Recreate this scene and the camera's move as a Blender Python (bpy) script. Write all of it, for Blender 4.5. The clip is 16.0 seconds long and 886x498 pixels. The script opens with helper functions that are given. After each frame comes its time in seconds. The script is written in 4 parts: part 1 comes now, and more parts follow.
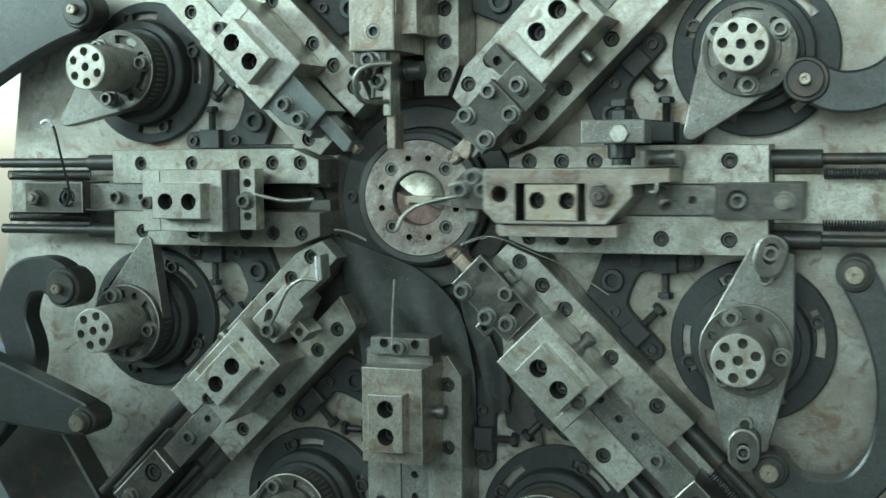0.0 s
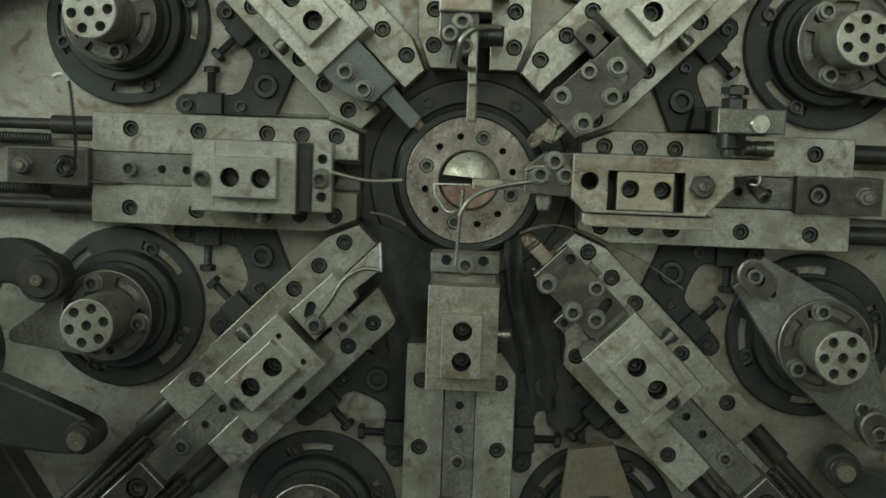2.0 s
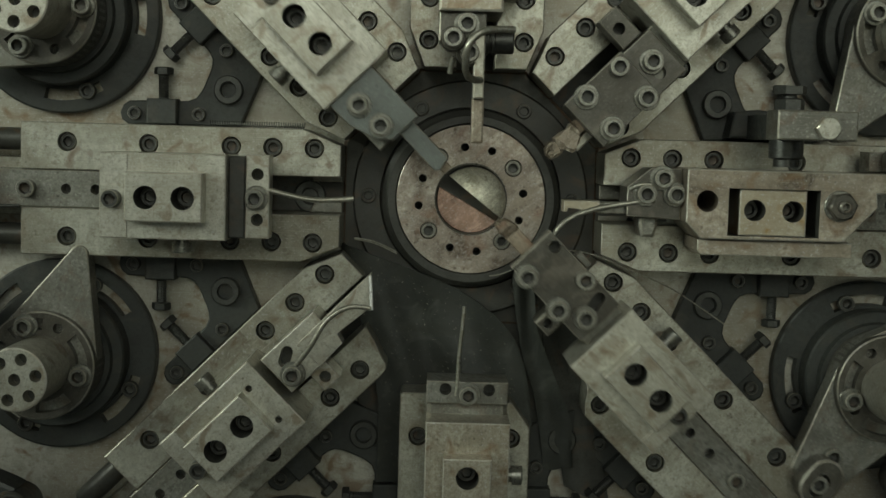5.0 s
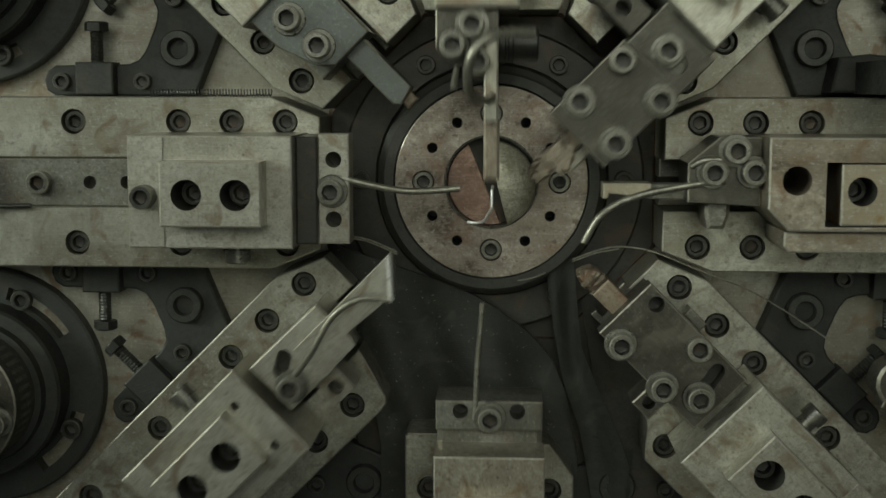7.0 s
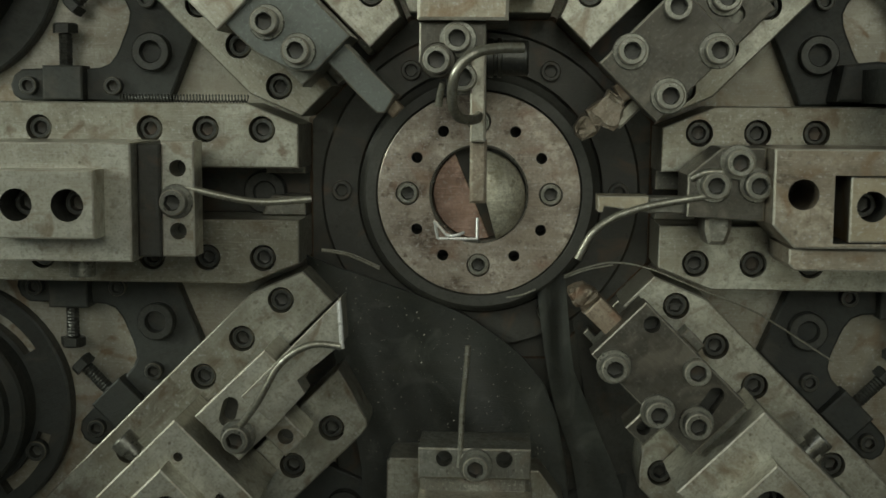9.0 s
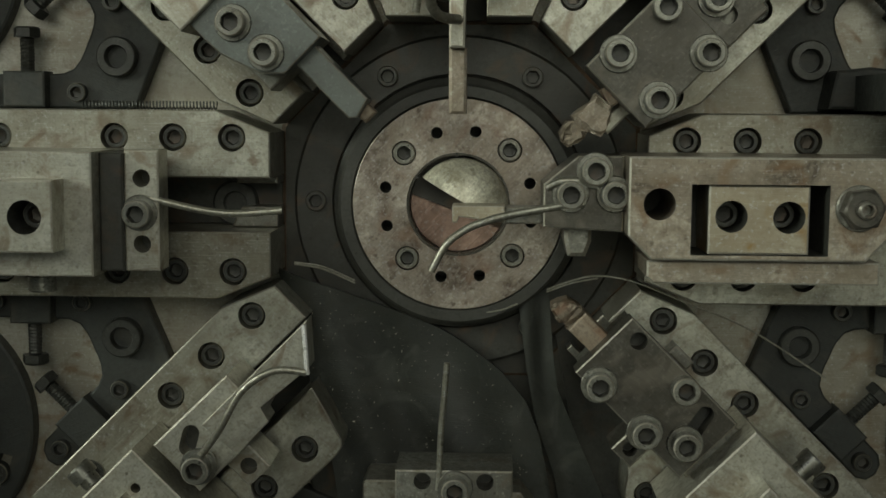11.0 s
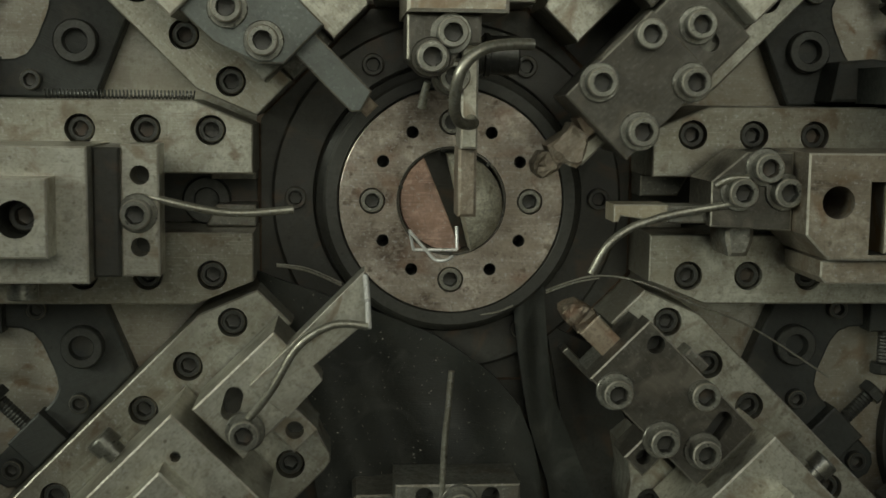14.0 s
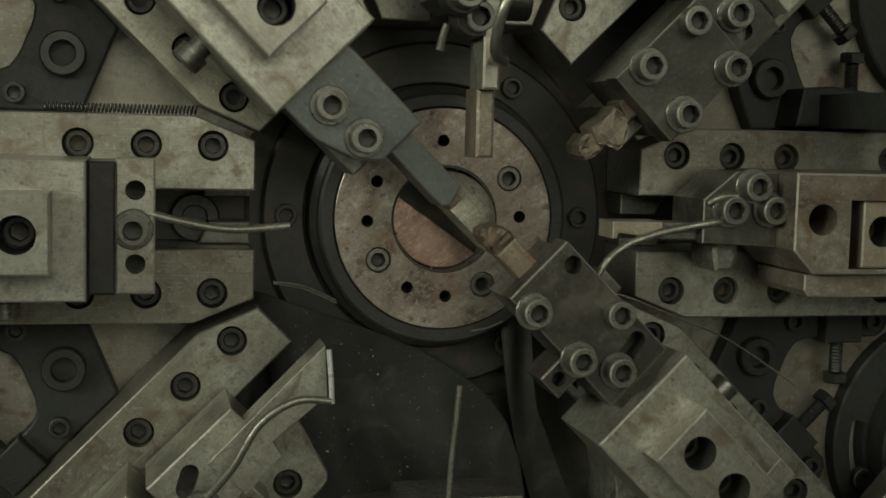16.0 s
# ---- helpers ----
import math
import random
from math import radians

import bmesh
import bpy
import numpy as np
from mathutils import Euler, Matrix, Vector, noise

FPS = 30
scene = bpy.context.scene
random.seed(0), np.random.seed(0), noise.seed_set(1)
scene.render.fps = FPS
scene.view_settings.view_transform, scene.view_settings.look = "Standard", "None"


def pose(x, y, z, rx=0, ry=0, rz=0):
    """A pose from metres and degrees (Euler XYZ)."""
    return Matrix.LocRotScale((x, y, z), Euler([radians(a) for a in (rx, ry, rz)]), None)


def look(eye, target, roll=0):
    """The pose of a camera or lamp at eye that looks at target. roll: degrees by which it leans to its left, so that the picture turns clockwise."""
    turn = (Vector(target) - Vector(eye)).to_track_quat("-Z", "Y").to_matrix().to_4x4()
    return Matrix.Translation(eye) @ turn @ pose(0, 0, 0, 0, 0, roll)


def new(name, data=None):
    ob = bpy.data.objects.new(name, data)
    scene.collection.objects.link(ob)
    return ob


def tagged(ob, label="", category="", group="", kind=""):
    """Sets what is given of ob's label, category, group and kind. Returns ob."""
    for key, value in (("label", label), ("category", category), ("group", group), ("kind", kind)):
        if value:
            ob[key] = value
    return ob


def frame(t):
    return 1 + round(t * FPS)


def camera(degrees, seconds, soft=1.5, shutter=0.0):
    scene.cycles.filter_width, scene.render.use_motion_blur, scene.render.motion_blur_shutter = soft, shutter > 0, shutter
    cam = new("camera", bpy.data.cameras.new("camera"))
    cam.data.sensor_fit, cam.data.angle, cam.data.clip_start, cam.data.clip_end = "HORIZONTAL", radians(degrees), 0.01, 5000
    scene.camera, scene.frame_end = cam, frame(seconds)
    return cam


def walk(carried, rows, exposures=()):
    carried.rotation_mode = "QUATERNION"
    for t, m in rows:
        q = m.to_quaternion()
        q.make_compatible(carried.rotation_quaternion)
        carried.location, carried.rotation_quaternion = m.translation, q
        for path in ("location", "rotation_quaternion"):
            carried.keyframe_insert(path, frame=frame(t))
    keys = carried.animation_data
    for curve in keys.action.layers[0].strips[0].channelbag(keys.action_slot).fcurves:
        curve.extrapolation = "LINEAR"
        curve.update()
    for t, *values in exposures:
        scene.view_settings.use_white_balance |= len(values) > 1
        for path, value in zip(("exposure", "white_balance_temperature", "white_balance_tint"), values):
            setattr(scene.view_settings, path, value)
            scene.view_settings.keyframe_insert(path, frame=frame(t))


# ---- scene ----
cam = camera(38.2, 16.0, soft=1.6, shutter=0.25)
METRES, EYE, TILT, LEAN, TURN = 1.22, 1.3, 0.0, 0.0, 19.6
ROWS = [
    (0.0, 0.0, 0.0, 0.0, -0.04, -4.47, 0.49),
    (0.5, -0.0936, 0.0591, 0.0027, -3.23, -5.31, -0.86),
    (1.0, -0.1978, 0.1073, 0.0026, -9.19, -6.1, -1.5),
    (1.5, -0.2882, 0.1333, 0.0094, -14.76, -6.49, -1.74),
    (2.0, -0.339, 0.1417, 0.0037, -17.52, -5.7, -2.14),
    (2.5, -0.3637, 0.1561, 0.0138, -19.25, -5.54, -2.18),
    (3.0, -0.3712, 0.1669, 0.0163, -19.98, -5.37, -2.5),
    (5.5, -0.301, 0.3601, -0.0064, -19.51, -4.75, -1.18),
    (6.0, -0.2627, 0.4217, 0.0082, -18.93, -6.88, -0.59),
    (6.5, -0.2471, 0.4554, 0.006, -18.26, -6.91, -0.83),
    (7.0, -0.2287, 0.468, 0.0045, -16.66, -7.03, -0.08),
    (7.5, -0.2231, 0.4789, 0.0054, -17.13, -7.01, -0.16),
    (8.0, -0.2209, 0.4858, 0.0019, -17.58, -6.78, -0.15),
    (8.5, -0.2177, 0.4866, 0.0046, -16.46, -6.72, -0.18),
    (9.0, -0.2143, 0.4973, 0.0033, -16.8, -6.61, -0.41),
    (11.5, -0.2023, 0.5239, 0.0024, -17.59, -5.92, -0.4),
    (12.0, -0.1976, 0.5288, 0.0019, -17.0, -5.14, -0.42),
    (12.5, -0.199, 0.534, 0.0014, -17.25, -5.98, -0.65),
    (13.0, -0.201, 0.5434, -0.0033, -17.17, -6.15, -1.28),
    (13.5, -0.219, 0.558, 0.0003, -20.09, -6.44, -0.37),
    (14.0, -0.2504, 0.5734, 0.0045, -24.03, -6.82, -0.7),
    (14.5, -0.271, 0.5827, -0.0009, -25.78, -5.92, -0.88),
    (15.0, -0.2838, 0.5857, 0.0015, -27.52, -5.85, -1.22),
    (15.5, -0.3035, 0.5881, -0.0067, -29.89, -4.81, -1.18),
    (16.0, -0.3263, 0.6063, -0.0003, -32.74, -5.48, -1.44),
]
EXPOSURES = [(0.0, 1.22, 5600, -6), (0.5, 1.02, 5800, -6), (1.0, 0.57, 6150, -4), (2.0, 0.12, 6750, -1), (3.0, 0.02, 7000, 2), (5.5, -0.05, 7200, 4), (9.0, -0.08, 7300, 6), (13.0, -0.11, 7400, 8), (16.0, -0.35, 7700, 7)]
walk(cam, [(t, pose(0.465, -1.212, EYE, TILT, LEAN, TURN) @ pose(METRES * x, METRES * y, METRES * z, 90 + pitch, roll, yaw)) for t, x, y, z, yaw, pitch, roll in ROWS], EXPOSURES)

# ---- world and large lights ----
world = bpy.data.worlds.new("sky")
scene.world = world
world.use_nodes = True
_nt = world.node_tree
_sky = _nt.nodes.new("ShaderNodeTexSky")
_sky.sky_type, _sky.sun_disc = "NISHITA", False
_sky.sun_elevation, _sky.sun_rotation = radians(38), radians(250)
_nt.links.new(_sky.outputs[0], _nt.nodes["Background"].inputs[0])
_nt.nodes["Background"].inputs[1].default_value = 0.12


def window_light(eye, target, sx, sy, watts, color, spread):
    data = bpy.data.lights.new("window_light", "AREA")
    data.shape, data.size, data.size_y, data.energy, data.color = "RECTANGLE", sx, sy, watts, color
    data.spread = radians(spread)
    ob = new("window_light", data)
    ob.matrix_world = look(eye, target)
    return ob


# West lamp for the left window; narrow spread dims the lower face.
window_light((-2.98, -1.85, 2.35), (-0.35, 0.0, 1.75), 1.6, 0.9, 6.6, (0.84, 0.96, 0.9), 50)
# Two unseen fills added for brightness: high in the south, and east.
window_light((-0.1, -2.78, 2.5), (-0.1, 0.0, 1.72), 3.0, 1.5, 4.15, (0.98, 1.0, 0.865), 60)
window_light((3.18, -1.8, 2.2), (0.3, -0.2, 1.7), 1.6, 0.6, 0.9, (1.0, 0.98, 0.88), 100)
# Low south fill from a guessed opening, shifted to even out the brightness.
window_light((0.5, -2.79, 1.02), (-0.15, 0.0, 1.15), 1.1, 1.85, 0.75, (0.9, 1.0, 0.9), 110)

from mathutils import geometry

MM = 0.001
WORN = {}
CENTRE = Matrix.Translation((0, 0, 1.25))


def axis_frame(deg):
    """x runs outwards at that angle on the upright machine face, y to its left, z out of the face."""
    a = radians(deg)
    c, s = math.cos(a), math.sin(a)
    return CENTRE @ Matrix(((c, -s, 0, 0), (0, 0, -1, 0), (s, c, 0, 0), (0, 0, 0, 1)))


FACE = axis_frame(0)


def inset(pts, c):
    out, n = [], len(pts)
    for i in range(n):
        p, a, b = Vector(pts[i]), Vector(pts[i - 1]), Vector(pts[(i + 1) % n])
        d1, d2 = (p - a).normalized(), (b - p).normalized()
        n1, n2 = Vector((-d1.y, d1.x)), Vector((-d2.y, d2.x))
        m = n1 + n2
        k = c / max(0.35, 1 + n1.dot(n2))
        out.append((p.x + m.x * k, p.y + m.y * k))
    return out


def ccw(pts):
    area = sum(pts[i - 1][0] * pts[i][1] - pts[i][0] * pts[i - 1][1] for i in range(len(pts)))
    return list(pts) if area > 0 else list(pts)[::-1]


def ring(x, y, r, n=20, hexagon=False):
    out = []
    for i in range(n):
        a = 2 * math.pi * i / n
        q = r
        if hexagon:
            q = r / math.cos((a % (math.pi / 3)) - math.pi / 6)
        out.append((x + q * math.cos(a), y + q * math.sin(a)))
    return out


def slot_loop(x0, y0, x1, y1, r, n=8):
    a = math.atan2(y1 - y0, x1 - x0)
    return ([(x1 + r * math.cos(a - math.pi / 2 + math.pi * i / n), y1 + r * math.sin(a - math.pi / 2 + math.pi * i / n)) for i in range(n + 1)]
            + [(x0 + r * math.cos(a + math.pi / 2 + math.pi * i / n), y0 + r * math.sin(a + math.pi / 2 + math.pi * i / n)) for i in range(n + 1)])


def arc_slot(r0, r1, a0, a1, n=10):
    """A bent slot between two radii and two angles, with square ends eased by the radius."""
    up = [(r1 * math.cos(radians(a0 + (a1 - a0) * i / n)), r1 * math.sin(radians(a0 + (a1 - a0) * i / n))) for i in range(n + 1)]
    dn = [(r0 * math.cos(radians(a1 - (a1 - a0) * i / n)), r0 * math.sin(radians(a1 - (a1 - a0) * i / n))) for i in range(n + 1)]
    return up + dn


def slab(outer, z0, z1, holes=(), c=0.9, bm=None):
    """A flat piece with a chamfered front edge; holes are (x, y, r, depth) or (loop, depth)."""
    bm = bm or bmesh.new()
    outer = ccw(outer)
    n = len(outer)
    lo = [bm.verts.new((x, y, z0)) for x, y in outer]
    mid = [bm.verts.new((x, y, z1 - 0.6 * c)) for x, y in outer]
    top = [bm.verts.new((x, y, z1)) for x, y in inset(outer, c)]
    for i in range(n):
        j = (i + 1) % n
        bm.faces.new((lo[i], lo[j], mid[j], mid[i]))
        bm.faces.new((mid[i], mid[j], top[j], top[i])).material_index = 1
    bm.faces.new(lo[::-1])
    loops, flat = [[v.co.copy() for v in top]], list(top)
    for h in holes:
        if len(h) == 4:
            loop, depth = ring(h[0], h[1], h[2]), h[3]
        else:
            loop, depth = ccw(h[0]), h[1]
        m = len(loop)
        a = [bm.verts.new((x, y, z1)) for x, y in loop]
        b = [bm.verts.new((x, y, max(z0 + 0.2, z1 - depth))) for x, y in loop]
        for i in range(m):
            j = (i + 1) % m
            # Deep walls and all floors take slot 2, recess shade put into colour.
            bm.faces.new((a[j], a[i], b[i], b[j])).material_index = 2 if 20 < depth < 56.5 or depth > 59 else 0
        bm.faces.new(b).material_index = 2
        loops.append([v.co.copy() for v in a])
        flat += a
    if holes:
        for t in geometry.tessellate_polygon(loops):
            p, q, r = (flat[k] for k in t)
            if (q.co - p.co).cross(r.co - p.co).z < 0:
                q, r = r, q
            try:
                bm.faces.new((p, q, r))
            except ValueError:
                pass
    else:
        bm.faces.new(top)
    return bm


def box(x0, x1, y0, y1, z0, z1, holes=(), c=0.9, bm=None):
    return slab([(x0, y0), (x1, y0), (x1, y1), (x0, y1)], z0, z1, holes, c, bm)


def lathe(profile, x=0, y=0, n=24, bm=None, m=None):
    """Turns (r, z) rows about z; a third entry True makes that row six-sided. m moves the result."""
    bm = bm or bmesh.new()
    rows = []
    for row in profile:
        r, z = row[0], row[1]
        if r == 0:
            rows.append([bm.verts.new((x, y, z))])
        else:
            rows.append([bm.verts.new((px, py, z)) for px, py in ring(x, y, r, n, len(row) > 2)])
    for a, b in zip(rows, rows[1:]):
        for i in range(n):
            j = (i + 1) % n
            if len(a) == 1 and len(b) == 1:
                continue
            if len(a) == 1:
                bm.faces.new((a[0], b[j], b[i]))
            elif len(b) == 1:
                bm.faces.new((a[i], a[j], b[0]))
            else:
                bm.faces.new((a[i], a[j], b[j], b[i]))
    if m is not None:
        bmesh.ops.transform(bm, matrix=m, verts=[v for r in rows for v in r])
    return bm


def smooth_path(pts, k=6):
    pts = [Vector(p) for p in pts]
    if len(pts) < 3:
        return pts
    out = []
    for i in range(len(pts) - 1):
        p0, p1, p2, p3 = pts[max(i - 1, 0)], pts[i], pts[i + 1], pts[min(i + 2, len(pts) - 1)]
        for j in range(k):
            t = j / k
            out.append(0.5 * (2 * p1 + (p2 - p0) * t + (2 * p0 - 5 * p1 + 4 * p2 - p3) * t * t + (3 * p1 - p0 - 3 * p2 + p3) * t ** 3))
    return out + [pts[-1]]


def tube(pts, r, n=10, bm=None, sharp=False, taper=1.0):
    bm = bm or bmesh.new()
    path = [Vector(p) for p in pts] if sharp else smooth_path(pts)
    up = Vector((0.13, 0.21, 1)).normalized()
    rows = []
    for i, p in enumerate(path):
        d = (path[min(i + 1, len(path) - 1)] - path[max(i - 1, 0)]).normalized()
        side = d.cross(up)
        if side.length < 0.05:
            side = d.cross(Vector((1, 0.2, 0)))
        side.normalize()
        up2 = side.cross(d).normalized()
        up = up2
        q = r * (1 + (taper - 1) * i / max(1, len(path) - 1))
        rows.append([bm.verts.new(p + q * (math.cos(2 * math.pi * k / n) * side + math.sin(2 * math.pi * k / n) * up2)) for k in range(n)])
    for a, b in zip(rows, rows[1:]):
        for i in range(n):
            j = (i + 1) % n
            bm.faces.new((a[i], a[j], b[j], b[i]))
    bm.faces.new(rows[0][::-1])
    bm.faces.new(rows[-1])
    return bm


def to_mesh(name, bm, material, angle=20):
    bmesh.ops.recalc_face_normals(bm, faces=bm.faces)
    me = bpy.data.meshes.new(name)
    bm.to_mesh(me)
    bm.free()
    me.transform(Matrix.Scale(MM, 4))
    me.materials.append(material)
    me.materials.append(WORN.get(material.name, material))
    me.materials.append(WORN.get("recess_shade", material))
    me.shade_smooth()
    me.set_sharp_from_angle(angle=radians(angle))
    return me


def part(name, bm, material, parent=None, label="", angle=20):
    ob = new(name, to_mesh(name, bm, material, angle))
    ob.parent = parent
    return tagged(ob, label)


def place(name, me, parent, x=0, y=0, z=0, rz=0, label="", m=None):
    """One more object on a mesh that is shared."""
    ob = new(name, me)
    ob.parent = parent
    ob.matrix_basis = m if m is not None else pose(x * MM, y * MM, z * MM, 0, 0, rz)
    return tagged(ob, label)


def thing(name, m, label, category, group="", kind=""):
    ob = new(name)
    ob.empty_display_size = 0.02
    ob.matrix_basis = m
    return tagged(ob, label, category, group, kind)


# ---- materials ----
def metal(name, base, dark, rough=0.42, metallic=0.75, stain=0.5, grain=700.0, scratch=0.5, rust=0.0, rust_color=(0.16, 0.07, 0.03), bump=0.12, patch=22.0, speck=0.9):
    m = bpy.data.materials.new(name)
    m.use_nodes = True
    nt, b = m.node_tree, m.node_tree.nodes["Principled BSDF"]
    N = nt.nodes.new

    def link(a, i, c, j):
        nt.links.new(a.outputs[i], c.inputs[j])

    tc, info, add, off = N("ShaderNodeTexCoord"), N("ShaderNodeObjectInfo"), N("ShaderNodeVectorMath"), N("ShaderNodeVectorMath")
    off.operation = "SCALE"
    off.inputs[0].default_value = (3.1, 5.3, 2.7)
    link(info, "Random", off, "Scale")
    link(tc, "Object", add, 0), link(off, 0, add, 1)

    def noise_tex(scale, detail, stretch=None, distort=0.0):
        t = N("ShaderNodeTexNoise")
        t.inputs["Scale"].default_value, t.inputs["Detail"].default_value, t.inputs["Distortion"].default_value = scale, detail, distort
        if stretch:
            mp = N("ShaderNodeMapping")
            mp.inputs["Scale"].default_value = stretch
            link(add, 0, mp, 0), link(mp, 0, t, 0)
        else:
            link(add, 0, t, 0)
        return t

    def ramp(src, lo, hi, a=0.0, c=1.0):
        r = N("ShaderNodeMapRange")
        r.inputs[1].default_value, r.inputs[2].default_value, r.inputs[3].default_value, r.inputs[4].default_value = lo, hi, a, c
        link(src, 0, r, 0)
        return r

    big, fine, lines = noise_tex(patch, 6, distort=0.6), noise_tex(grain, 3), noise_tex(60, 5, (1, 22, 22))
    cross = noise_tex(45, 5, (18, 1, 18))

    def mixed(fac, c1, c2):
        x = N("ShaderNodeMix")
        x.data_type = "RGBA"
        link(fac, 0, x, "Factor")
        for socket, c in ((x.inputs[6], c1), (x.inputs[7], c2)):
            if isinstance(c, tuple):
                socket.default_value = (*c, 1)
            else:
                nt.links.new(c.outputs[2], socket)
        return x

    col = mixed(ramp(big, 0.45, 0.62, 0.0, stain), base, dark)
    mid = noise_tex(patch * 4, 5, distort=0.8)
    col = mixed(ramp(mid, 0.48, 0.64, 0.0, stain), col, tuple(0.55 * a + 0.45 * c * w for a, c, w in zip(base, dark, (1.05, 0.92, 0.72))))
    mottle = noise_tex(patch * 15, 8, distort=0.4)
    col = mixed(ramp(mottle, 0.45, 0.6, 0.0, 0.2 + 0.45 * stain), col, tuple(0.5 * a + 0.5 * c for a, c in zip(base, dark)))
    specks = noise_tex(grain * 0.25, 5)
    col = mixed(ramp(specks, 0.6, 0.7, 0.0, stain * speck), col, dark)
    col = mixed(ramp(fine, 0.5, 0.72, 0.0, 0.5 * speck), col, dark)
    grit = noise_tex(330, 7, distort=0.3)
    col = mixed(ramp(grit, 0.54, 0.64, 0.0, 0.55 * speck), col, tuple(0.25 * a + 0.75 * c for a, c in zip(base, dark)))
    cells = N("ShaderNodeTexVoronoi")
    cells.inputs["Scale"].default_value = 150
    link(add, 0, cells, 0)
    pit = N("ShaderNodeMath")
    pit.operation = "MULTIPLY"
    link(ramp(cells, 0.09, 0.17, 1.0, 0.0), 0, pit, 0), link(ramp(mid, 0.46, 0.6, 0.0, 0.75 * speck), 0, pit, 1)
    col = mixed(pit, col, tuple(0.6 * v for v in dark))
    col = mixed(ramp(lines, 0.4, 0.28, 0.0, 0.5 * scratch), col, dark)
    light = tuple(min(1.0, v * 1.35) for v in base)
    if metallic >= 0.4:
        glint = noise_tex(520, 4)
        col = mixed(ramp(glint, 0.58, 0.7, 0.0, 0.4), col, tuple(min(0.62, v * 2.0) for v in base))
    col = mixed(ramp(lines, 0.58, 0.72, 0.0, scratch * 0.5), col, light)
    col = mixed(ramp(cross, 0.62, 0.74, 0.0, scratch * 0.5), col, dark)
    if rust:
        spots = noise_tex(38, 8, distort=1.4)
        col = mixed(ramp(spots, 0.55, 0.68, 0.0, rust), col, rust_color)
    smear = noise_tex(patch * 1.6, 3, (1, 2.6, 1), 0.5)
    col = mixed(ramp(smear, 0.52, 0.68, 0.0, 0.6 * stain), col, tuple(0.5 * v * w for v, w in zip(base, (1.06, 0.98, 0.88))))
    nt.links.new(col.outputs[2], b.inputs["Base Color"])
    rr = ramp(mottle, 0.35, 0.7, rough - 0.05, rough + 0.1)
    nt.links.new(rr.outputs[0], b.inputs["Roughness"])
    b.inputs["Metallic"].default_value = metallic
    bp = N("ShaderNodeBump")
    bp.inputs["Strength"].default_value, bp.inputs["Distance"].default_value = bump, 0.0006
    link(lines, 0, bp, "Height")
    bp2 = N("ShaderNodeBump")
    bp2.inputs["Strength"].default_value, bp2.inputs["Distance"].default_value = bump, 0.0004
    link(fine, 0, bp2, "Height")
    link(bp, 0, bp2, "Normal"), link(bp2, 0, b, "Normal")
    return m


RAIL = metal("ground_steel", (0.52, 0.52, 0.45), (0.15, 0.125, 0.09), 0.36, 0.65, 0.72, rust=0.7, rust_color=(0.17, 0.115, 0.075), bump=0.04, patch=14.0, speck=0.7)
# Browner, darker block steel: some patina, some dim light and red reflection.
BROWN_DIMMED = metal("brown_dimmed_block_steel", (0.45, 0.42, 0.345), (0.15, 0.12, 0.085), 0.36, 0.6, 0.75, rust=0.7, rust_color=(0.2, 0.125, 0.07), bump=0.04, patch=18.0, speck=0.9)
BLOCK = metal("block_steel", (0.55, 0.545, 0.475), (0.2, 0.175, 0.13), 0.36, 0.65, 0.55, rust=0.65, rust_color=(0.2, 0.14, 0.085), bump=0.04, patch=14.0, speck=0.9)
SLIDE = metal("slide_steel", (0.27, 0.27, 0.24), (0.09, 0.085, 0.07), 0.4, 0.6, 0.7, rust=0.3)
PLATE = metal("face_plate_steel", (0.5, 0.49, 0.43), (0.2, 0.165, 0.115), 0.42, 0.4, 0.9, rust=0.75, rust_color=(0.19, 0.115, 0.06), patch=7.0, speck=0.5)
BLACK = metal("black_oxide", (0.068, 0.069, 0.061), (0.034, 0.032, 0.027), 0.4, 0.3, 0.8, scratch=0.3, rust=0.6, rust_color=(0.11, 0.072, 0.045), patch=14.0)
CAST = metal("dark_casting", (0.044, 0.048, 0.044), (0.028, 0.03, 0.027), 0.5, 0.2, 0.6, scratch=0.05, bump=0.3, rust=0.3, rust_color=(0.1, 0.085, 0.065))
TOOL = metal("dark_tool_steel", (0.105, 0.1, 0.086), (0.05, 0.045, 0.036), 0.36, 0.5, 0.8, rust=0.55, rust_color=(0.19, 0.17, 0.14), scratch=0.9, speck=0.7, patch=30.0)
BLUED = metal("blued_steel", (0.15, 0.165, 0.155), (0.1, 0.108, 0.1), 0.38, 0.5, 0.4, scratch=0.2)
SCREW = metal("dark_screw_steel", (0.08, 0.082, 0.076), (0.04, 0.04, 0.036), 0.38, 0.6, 0.5)
CAP = metal("worn_screw_steel", (0.27, 0.27, 0.24), (0.09, 0.085, 0.072), 0.32, 0.7, 0.6, speck=0.5)
COPPER = metal("stained_tool_tip", (0.38, 0.315, 0.24), (0.15, 0.11, 0.08), 0.5, 0.3, 0.7, rust=0.5, rust_color=(0.26, 0.12, 0.07), bump=0.5)
RUSTY = metal("rust_stained_steel", (0.46, 0.41, 0.335), (0.1, 0.08, 0.06), 0.36, 0.6, 0.95, rust=0.75, rust_color=(0.2, 0.125, 0.07), patch=20.0, speck=0.5)
YELLOWED = metal("yellow_stained_steel", (0.47, 0.43, 0.335), (0.2, 0.145, 0.08), 0.38, 0.4, 0.7, rust=0.8, rust_color=(0.3, 0.18, 0.05), patch=14.0, speck=0.3)
